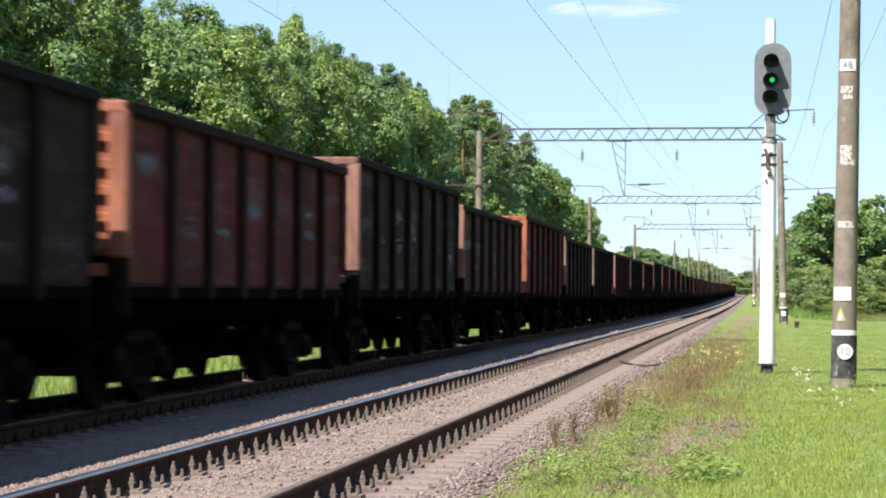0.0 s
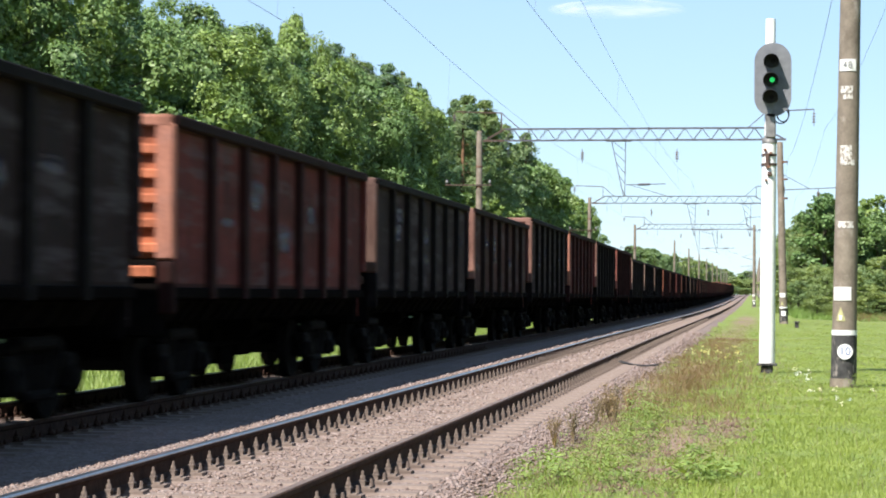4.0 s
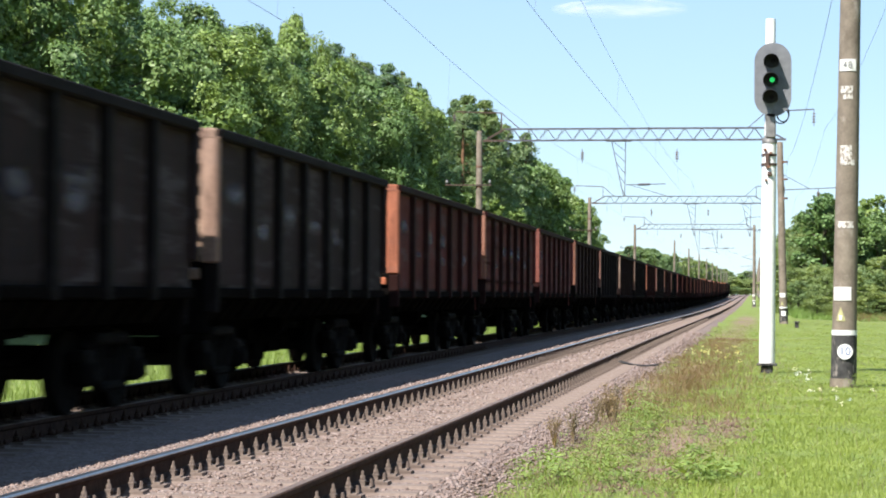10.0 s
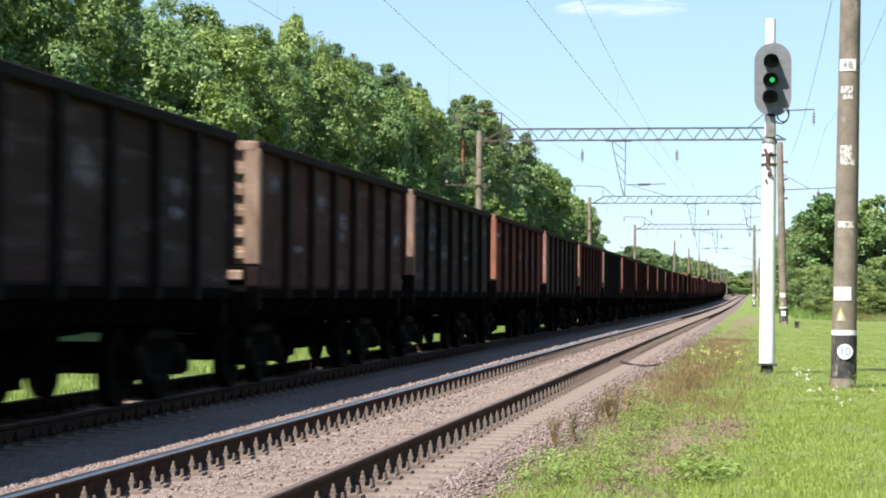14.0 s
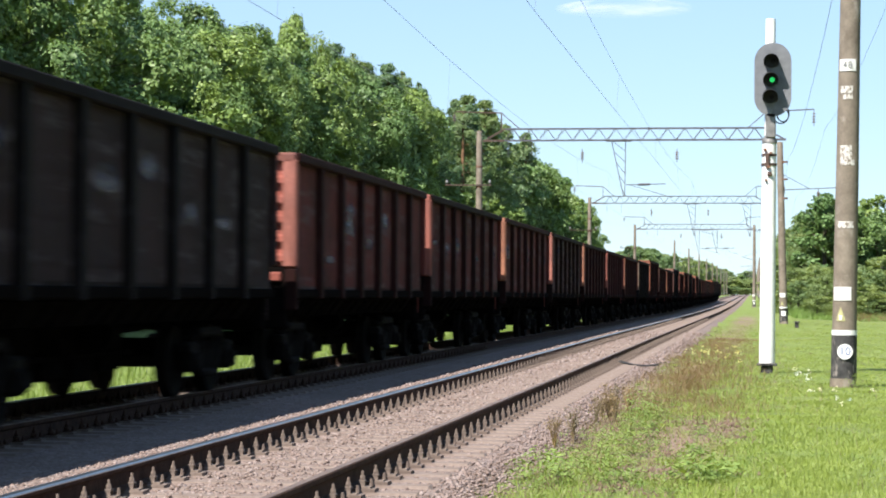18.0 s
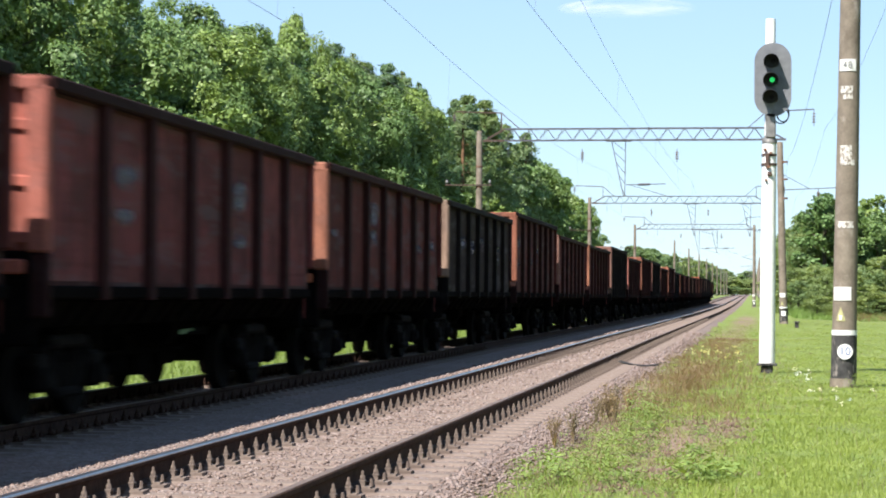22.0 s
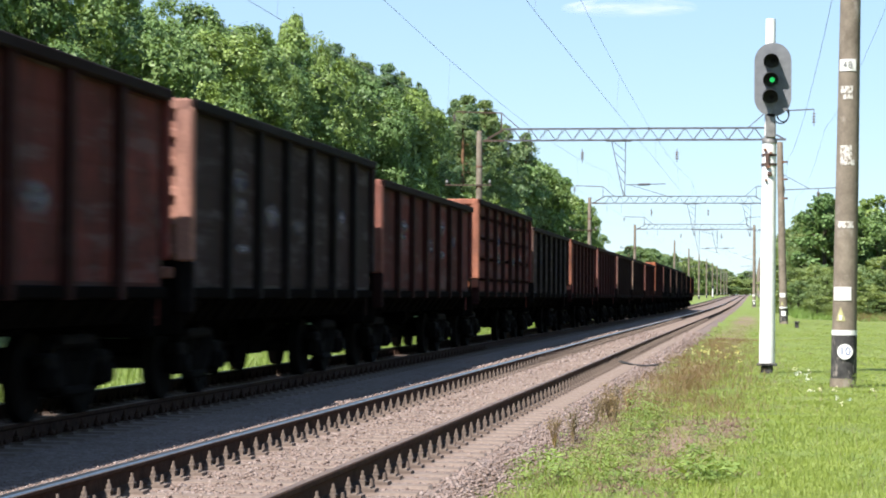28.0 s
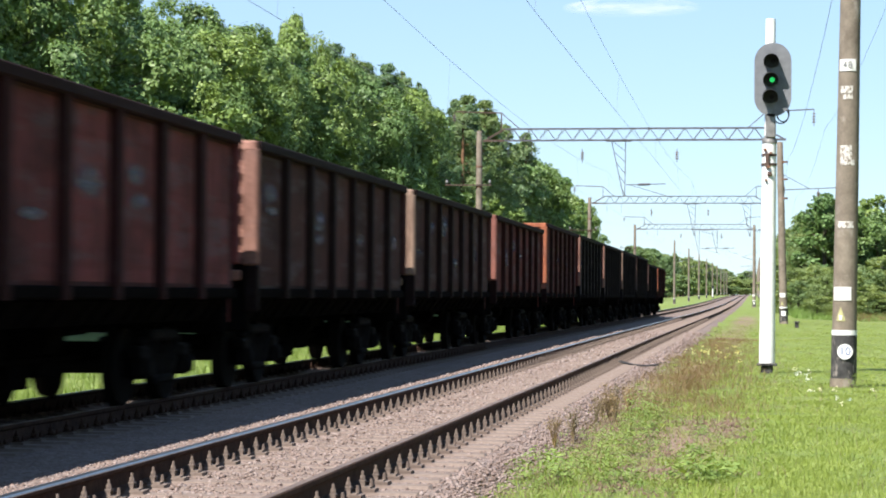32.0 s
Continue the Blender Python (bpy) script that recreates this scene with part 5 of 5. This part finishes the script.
def bare(x, y):
    """How bare the meadow is: 1 on trodden soil, 0 in thick grass."""
    b = np.zeros(len(x))
    for cx, cy, sx, sy in ((-0.72, 21.6, 0.6, 2.6), (-1.05, 19.0, 0.45, 1.7), (-0.35, 24.6, 0.4, 2.0), (-0.8, 18.2, 0.4, 1.6), (-1.75, 30.0, 0.45, 16.0)):
        d = np.hypot((x - cx) / sx, (y - cy) / sy)
        b = np.maximum(b, np.clip(1.25 - d, 0, 1))
    # thin, patchy growth over a wider strip
    wide = np.clip(1.35 - np.hypot((x + 1.0) / 1.0, (y - 23) / 9.5), 0, 1)
    n = np.array([noise.noise(Vector((a * 2.2, q * 1.3, 9))) for a, q in zip(x, y)])
    return np.maximum(b, np.clip(wide * (0.7 + 1.7 * n), 0, 0.97))


def blades(name, mat, label, zones, seed, lo, hi, width, bend=0.35, keep=None, category="grass"):
    rs = np.random.RandomState(seed)
    xs, ys, gs = [], [], []
    for y0, y1, per, grow in zones:
        n = int((y1 - y0) * (0.068 * (y0 + y1) / 2 + 2.6) * per)
        yy = rs.uniform(y0, y1, n)
        xs.append(-2.15 + rs.uniform(0, 1, n) * (0.068 * yy + 2.6))
        ys.append(yy)
        gs.append(np.full(n, grow))
    x, y, g = np.concatenate(xs), np.concatenate(ys), np.concatenate(gs)
    tuft = np.array([noise.noise(Vector((a * 1.3, b * 0.8, seed))) for a, b in zip(x, y)])
    p = keep(x, y, tuft)
    ok = rs.uniform(size=len(x)) < p
    x, y, g, tuft = x[ok], y[ok], g[ok], tuft[ok]
    z = ground_zs(x, y)
    n = len(x)
    h = rs.uniform(lo, hi, n) * (1 + 0.5 * tuft) / g ** 0.4
    w = width * g * rs.uniform(0.7, 1.3, n)
    a = rs.uniform(0, 6.28, n)
    l = rs.uniform(0, 6.28, n)
    d = h * bend * rs.uniform(0.2, 1.3, n)
    ca, sa, cl, sl = np.cos(a), np.sin(a), np.cos(l), np.sin(l)
    base0 = np.stack([x - ca * w, y - sa * w, z - 0.02], 1)
    base1 = np.stack([x + ca * w, y + sa * w, z - 0.02], 1)
    mid0 = np.stack([x - ca * w * 0.7 + cl * d * 0.3, y - sa * w * 0.7 + sl * d * 0.3, z + h * 0.6], 1)
    mid1 = np.stack([x + ca * w * 0.7 + cl * d * 0.3, y + sa * w * 0.7 + sl * d * 0.3, z + h * 0.6], 1)
    tip = np.stack([x + cl * d, y + sl * d, z + h], 1)
    v = np.stack([base0, base1, mid0, mid1, tip], 1).reshape(-1, 3)
    t = np.array([(0, 1, 3), (0, 3, 2), (2, 3, 4)])
    f = (t[None] + (np.arange(n) * 5)[:, None, None]).reshape(-1, 3)
    tagged(new(name, mesh_np(name, v, f, mat)), label, category, kind="stuff")


def edge_mask(x, y):
    e = -2.0 + 0.16 * np.sin(y * 0.37) + 0.1 * np.sin(y * 1.31 + 1)
    return np.clip((x - e) / 0.35, 0, 1)


def meadow():
    near = [(13, 22, 3000, 0.9), (22, 34, 1500, 1.15), (34, 55, 380, 1.9), (55, 95, 100, 3.0), (95, 150, 26, 4.5)]
    blades("grass", M_GRASS, "bright green meadow grass", near, 1, 0.016, 0.05, 0.0028, 0.95,
           lambda x, y, t: edge_mask(x, y) * (1 - 0.88 * bare(x, y)) * np.clip(0.75 + t, 0.25, 1))
    blades("tall_grass", M_GRASS, "taller tufts of green grass", [(13, 30, 130, 1.1), (30, 60, 40, 1.8), (60, 110, 9, 3)], 2, 0.05, 0.11, 0.003, 0.55,
           lambda x, y, t: edge_mask(x, y) * (1 - bare(x, y)) * np.clip(t * 2.2, 0, 1))
    blades("dry_grass", M_DRY, "brown dry stalks along the gravel", [(13, 30, 220, 1.0), (30, 60, 110, 1.6), (60, 110, 22, 2.6)], 3, 0.04, 0.15, 0.0025, 0.6,
           lambda x, y, t: np.exp(-((x + 1.75) / 0.36) ** 2) * np.clip(0.6 + t, 0, 1) + 0.05 + 0.34 * np.exp(-((x + 0.7) / 1.0) ** 2) * (y > 30))
    blades("stubble", M_DRY, "short dry stubble on the trodden soil", [(14, 28, 700, 1.0)], 8, 0.01, 0.03, 0.0028, 0.8,
           lambda x, y, t: bare(x, y) * np.clip(0.4 + t, 0, 1) * 0.6)
    blades("sorrel", M_SORREL, "reddish-brown sorrel and thin grass near the signal", [(24, 40, 620, 1.0), (40, 75, 330, 1.5)], 4, 0.05, 0.15, 0.0028, 0.7,
           lambda x, y, t: np.exp(-((x + 1.05) / 0.8) ** 2) * np.clip(0.5 + t, 0, 1) * np.clip((y - 24) / 8, 0, 1), "weed")
    # the strip of lit grass on the far side of the line
    rs = np.random.RandomState(6)
    n = 26000
    y = rs.uniform(24, 130, n)
    x = -10.35 - rs.uniform(0, 1, n) ** 1.4 * 9
    z = ground_zs(x, y)
    h = rs.uniform(0.08, 0.3, n)
    a = rs.uniform(0, 6.28, n)
    d = rs.normal(size=(n, 2)) * 0.06
    v = np.stack([np.stack([x - 0.012 * np.cos(a), y - 0.012 * np.sin(a), z], 1), np.stack([x + 0.012 * np.cos(a), y + 0.012 * np.sin(a), z], 1),
                  np.stack([x + d[:, 0], y + d[:, 1], z + h], 1)], 1).reshape(-1, 3)
    tagged(new("far_grass", mesh_np("far_grass", v, np.arange(3 * n).reshape(-1, 3), M_GRASS)), "rank green grass on the far side of the line", "grass", kind="stuff")


def fringe():
    """Rank grass and dry stems standing before the shrubs across the meadow."""
    for name, mat, label, count, seed, lo, hi in (("rank_grass", M_GRASS, "tall rank grass before the shrubs", 9000, 21, 0.35, 0.95),
                                                   ("dry_stems", M_SORREL, "reddish dry stems among tall grass", 4200, 22, 0.4, 0.8)):
        rs = np.random.RandomState(seed)
        x, y = rs.uniform(3.0, 24.0, count), rs.uniform(158, 186, count)
        if mat is M_SORREL:
            x, y = 6.0 + np.abs(rs.normal(size=count)) * 6.0, rs.uniform(160, 176, count)
        z = ground_zs(x, y) - 0.03
        h = rs.uniform(lo, hi, count) * np.clip((y - 150) / 22, 0.4, 1.2)
        a, d = rs.uniform(0, 6.283, count), rs.normal(size=(count, 2)) * 0.16
        w = 0.035
        v = np.stack([np.stack([x - w * np.cos(a), y - w * np.sin(a), z], 1), np.stack([x + w * np.cos(a), y + w * np.sin(a), z], 1),
                      np.stack([x + d[:, 0], y + d[:, 1], z + h], 1)], 1).reshape(-1, 3)
        tagged(new(name, mesh_np(name, v, np.arange(3 * count).reshape(-1, 3), mat)), label, "grass", kind="stuff")


WEED_V, WEED_F = [], []


def weed(x, y, size, leaves, rs, flat=0.9, tall=0.9, leaf=0.3):
    """A plant of many broad pointed leaves on stems from one root."""
    z = ground_z(x, y)
    v, f = WEED_V, WEED_F
    for k in range(leaves):
        a = rs.uniform(0, 6.28)
        r = size * rs.uniform(0.1, 1) ** 0.7
        hz = size * tall * rs.uniform(0.1, 1) * (1.1 - 0.6 * r / size)
        c = np.array([x + r * math.cos(a), y + r * math.sin(a), z + hz])
        out = np.array([math.cos(a), math.sin(a), rs.uniform(-0.5, 0.6) * flat])
        out /= np.linalg.norm(out)
        side = np.cross(out, np.array([rs.normal() * 0.4, rs.normal() * 0.4, 1.0]))
        side /= np.linalg.norm(side)
        up = np.cross(side, out)
        s = size * leaf * rs.uniform(0.5, 1.2)
        b = len(v)
        v += [c - out * s, c - side * s * 0.42 + up * s * 0.12, c + out * s - up * s * 0.2, c + side * s * 0.42 + up * s * 0.12, c]
        f += [(b, b + 1, b + 4), (b + 1, b + 2, b + 4), (b + 2, b + 3, b + 4), (b + 3, b, b + 4)]


def stalk_plant(x, y, h, rs):
    """A dry dock-like stalk with a knobbly seed head."""
    z = ground_z(x, y)
    p = tagged(empty("dry_stalk_plant", pose(x, y, z)), "dry brown seed stalks at the gravel edge", "weed", "weeds beside the track")
    v, f = [], []
    for k in range(7):
        a, d = rs.uniform(0, 6.28), rs.uniform(0.05, 0.3) * h
        top = (d * math.cos(a), d * math.sin(a), h * rs.uniform(0.6, 1))
        tube(v, f, [(0, 0, -0.02), (top[0] * 0.4, top[1] * 0.4, top[2] * 0.55), top], [0.006, 0.005, 0.003], 4)
    me = mesh_np("stem", v, f, M_DRY)
    shared("stem", me, p, Matrix())
    cs = np.array([(rs.normal() * 0.1 * h, rs.normal() * 0.1 * h, h * rs.uniform(0.35, 1)) for k in range(22)])
    lv, lf = leaf_cloud(rs, cs, np.full(len(cs), 0.06), 12, 0.011)
    tagged(shared("seed_head", mesh_np("seed_head", lv, lf, M_DRY), p, Matrix()), "clusters of brown dry seeds", kind="stuff")


def weeds():
    rs = np.random.RandomState(12)
    spots = [(-1.7, 16.9, 0.26), (-1.45, 17.3, 0.2), (-0.42, 17.6, 0.24), (-0.5, 18.4, 0.2), (-1.05, 21.5, 0.2), (-1.25, 22.8, 0.22), (-1.35, 24.5, 0.24), (-1.6, 21.2, 0.18),
             (-0.62, 19.9, 0.16), (-1.5, 27.5, 0.25), (-1.75, 19.0, 0.2), (-1.62, 31.0, 0.25), (-0.8, 17.0, 0.16), (-1.1, 17.0, 0.2), (1.75, 36.3, 0.22), (1.2, 36.7, 0.18)]
    for x, y, s in spots:
        weed(x, y, s, 150, rs, 1.0, 1.35, 0.105)
    for x, y, s, lf in ((-1.77, 17.4, 0.34, 0.1), (-1.6, 17.9, 0.28, 0.1), (-0.45, 17.3, 0.3, 0.2), (-0.3, 17.9, 0.22, 0.2), (-1.3, 20.6, 0.28, 0.12), (-1.38, 18.6, 0.26, 0.12),
                        (-1.3, 24.0, 0.3, 0.12), (-1.45, 22.3, 0.26, 0.12), (-1.1, 17.2, 0.26, 0.11), (-1.25, 26.0, 0.28, 0.12), (-0.62, 20.8, 0.14, 0.4)):
        weed(x, y, s * 0.9, int(34 / lf), rs, 1.0, 1.0, lf * 0.8)
    for k in range(60):
        x, y = rs.uniform(-1.9, 0.0), rs.uniform(16.2, 29)
        weed(x, y, rs.uniform(0.06, 0.14), 46, rs, 0.9, 0.8, 0.14)
    # low rosettes and seedlings scattered over the bare earth
    for k in range(150):
        weed(-0.85 + rs.normal() * 0.5, rs.uniform(16.2, 27), rs.uniform(0.03, 0.08), 16, rs, 0.9, 0.9, 0.32)
    # small leaves of clover and plantain through the turf
    for k in range(420):
        y = 15 + 27 * rs.uniform() ** 1.3
        x = -1.9 + rs.uniform() * (0.068 * y + 2.2)
        weed(x, y, rs.uniform(0.04, 0.11), 22, rs, 0.8, 0.6, 0.2)
    for k in range(26):
        y = 17 + 2.6 * k * (1 + 0.03 * k)
        weed(-1.55 + rs.uniform(-0.4, 0.75), y, rs.uniform(0.14, 0.24), 90, rs, 0.9, 0.9, 0.1)
    tagged(new("weeds", mesh_np("weeds", np.array(WEED_V), np.array(WEED_F), M_WEED)), "low bright green broad-leaved weeds in thin grass", "weeds", kind="stuff")
    for k in range(9):
        y = rs.normal() * 1.1 + 26.6 if k < 6 else rs.uniform(18, 46)
        stalk_plant(-1.82 + rs.uniform(-0.2, 0.2), y, rs.uniform(0.2, 0.42), rs)
    # the dark dock with seed heads among yellow flowers, and white flowers in the grass
    for k in range(30):
        x, y = -1.35 + rs.uniform(-0.45, 1.1), 48.0 + rs.uniform(-5, 6)
        flower(x, y, rs.uniform(0.15, 0.32), M_PETAL_Y, "small yellow wild flower", rs)
    for k in range(9):
        x, y = rs.uniform(0.6, 1.1), 38.5 + rs.uniform(-2, 2.5)
        flower(x, y, rs.uniform(0.12, 0.28), M_PETAL_W, "small white wild flower", rs)
    for k in range(7):
        flower(rs.uniform(0.7, 1.9), rs.uniform(29, 35), rs.uniform(0.06, 0.14), M_PETAL_W, "small white wild flower", rs)


def flower(x, y, h, petal, label, rs):
    z = ground_z(x, y)
    p = tagged(empty("wild_flower", pose(x, y, z)), label, "flower", "wild flowers in the grass")
    v, f = [], []
    tube(v, f, [(0, 0, -0.02), (rs.normal() * 0.02, rs.normal() * 0.02, h)], [0.004, 0.003], 4)
    shared("stem", mesh_np("stem", v, f, M_WEED), p, Matrix())
    cs = np.array([(rs.normal() * 0.025, rs.normal() * 0.025, h + rs.normal() * 0.02) for k in range(6)])
    lv, lf = leaf_cloud(rs, cs, np.full(len(cs), 0.014), 6, 0.0125 if petal is M_PETAL_Y else 0.01)
    shared("blossom", mesh_np("blossom", lv, lf, petal), p, Matrix())


def clods():
    """Crumbs of dry earth and pebbles on the trodden patches."""
    rs = np.random.RandomState(31)
    n = 9000
    x, y = rs.uniform(-2.1, 0.2, n), rs.uniform(15.5, 31, n)
    ok = rs.uniform(size=n) < bare(x, y) ** 1.5
    x, y = x[ok], y[ok]
    z, n = ground_zs(x, y), len(x)
    s = rs.uniform(0.006, 0.024, n)
    octa = np.array([(1, 0, 0), (0, 1, 0), (-1, 0, 0), (0, -1, 0), (0, 0, 1), (0, 0, -1)], float)
    tri = np.array([(0, 1, 4), (1, 2, 4), (2, 3, 4), (3, 0, 4), (1, 0, 5), (2, 1, 5), (3, 2, 5), (0, 3, 5)])
    v = (octa[None] + rs.normal(size=(n, 6, 3)) * 0.3) * s[:, None, None] + np.stack([x, y, z], 1)[:, None, :]
    f = tri[None] + (np.arange(n) * 6)[:, None, None]
    tagged(new("soil_clods", mesh_np("soil_clods", v.reshape(-1, 3), f.reshape(-1, 3), M_SOIL)), "crumbs of dry brown earth on bare patches", "soil", kind="stuff")


stones()
clods()
meadow()
fringe()
weeds()


# ---- a thin cloud high up ----
def cloud():
    m, nt, b = material("thin_cloud", 1.0)
    b.inputs["Base Color"].default_value = (0.9, 0.86, 0.88, 1)
    tc = nt.nodes.new("ShaderNodeTexCoord").outputs["Generated"]
    d = node(nt, "ShaderNodeVectorMath", operation="SUBTRACT")
    nt.links.new(tc, d.inputs[0])
    d.inputs[1].default_value = (0.5, 0.5, 0.5)
    ln = node(nt, "ShaderNodeVectorMath", operation="LENGTH")
    nt.links.new(d.outputs[0], ln.inputs[0])
    fall = ramp(nt, ln.outputs["Value"], [(0.1, (1, 1, 1)), (0.5, (0, 0, 0))])
    n = noise_of(nt, 3.2, 6, 0.6, tc)
    a = mix(nt, 1.0, fall, ramp(nt, n, [(0.36, (0, 0, 0)), (0.72, (0.45, 0.45, 0.45))]), "MULTIPLY")
    tr = nt.nodes.new("ShaderNodeBsdfTransparent")
    em = nt.nodes.new("ShaderNodeBsdfTranslucent")
    em.inputs[0].default_value = (0.97, 0.77, 0.86, 1)
    sh = nt.nodes.new("ShaderNodeMixShader")
    nt.links.new(a, sh.inputs[0])
    nt.links.new(tr.outputs[0], sh.inputs[1])
    nt.links.new(em.outputs[0], sh.inputs[2])
    nt.links.new(sh.outputs[0], nt.nodes["Material Output"].inputs[0])
    vs, fs = [], []
    for j in range(9):
        for i in range(17):
            u, w = i / 8 - 1, j / 4 - 1
            vs.append((u * 95, w * 90, 14 * (1 - u * u) * (1 - w * w)))
    for j in range(8):
        for i in range(16):
            fs.append((j * 17 + i, j * 17 + i + 1, (j + 1) * 17 + i + 1, (j + 1) * 17 + i))
    c = new("cloud", mesh_np("cloud", vs, fs, m, True))
    c.visible_shadow = False
    return tagged(c, "thin pinkish-white cloud in the blue sky", "cloud", kind="structure")


CLOUD = cloud()


# ---- what moves ----
def travelled(t):
    """Metres the train has gone towards the camera at t seconds; it slows a little."""
    f = t / 32.0
    return -0.151 + 655.567 * f + 2.106 * f ** 2 - 14.126 * f ** 3 + 4.284 * f ** 4


# slack in the couplings: how far each wagon stands behind its even place, from the fifth on
SLACK = [-0.18, 0.04, -0.31, 0.24, -0.13, -0.04, 0.43, 0.37, 0.31, 0.15, 0.03, -0.03, 0.0, 0.06, -0.09, -0.34, 0.2, -0.39, -0.09, 0.07, -0.19, 0.31, 0.03, 0.2, 0.4,
         0.14, 0.06, 0.46, -0.09, -0.1, -0.06, -0.07, -0.3, -0.33, -0.39, -0.07, -0.5, -0.18, 0.3, 0.5, 0.6, 0.43, -0.1, 0.3, -0.4, -0.04, -0.32, -0.39, -0.39, -0.22, 0.15]


def motions():
    for n, w in WAGONS:
        rows = []
        slack = 0.55 * SLACK[n] if 0 <= n < len(SLACK) else 0.0
        for k in range(0, 33):
            y = NEAR_0 + 6.37 + PITCH * n + slack - travelled(k)
            slope = math.degrees(math.atan((rise(y + 6) - rise(y - 6)) / 12))
            rows.append((float(k), pose(AXIS_2, y, rise(y) + LOW_2, slope, 0, 0)))
        walk(w, rows)
    walk(CLOUD, [(0.0, pose(-163, 2450, 332)), (32.0, pose(-143, 2450, 334))])
    # every wheel turns alike: one set of rows for leading axles and one for trailing axles
    lead = {}
    for n, w in WAGONS:
        for b in w.children:
            if b.name.split(".")[0] == "bogie":
                for o in b.children:
                    if o.name.split(".")[0] == "wheelset":
                        e = 1 if o.location.y > 0 else -1
                        if e not in lead:
                            rows = []
                            for k in range(0, 961):
                                a = math.degrees(travelled(k / 30) / 0.4785)
                                rows.append((k / 30, pose(0, e * 0.925, 0.4785, a % 360, 0, 0)))
                            walk(o, rows)
                            lead[e] = o
                        else:
                            o.rotation_mode = "QUATERNION"
                            o.animation_data_create()
                            o.animation_data.action = lead[e].animation_data.action
                            o.animation_data.action_slot = lead[e].animation_data.action_slot


motions()
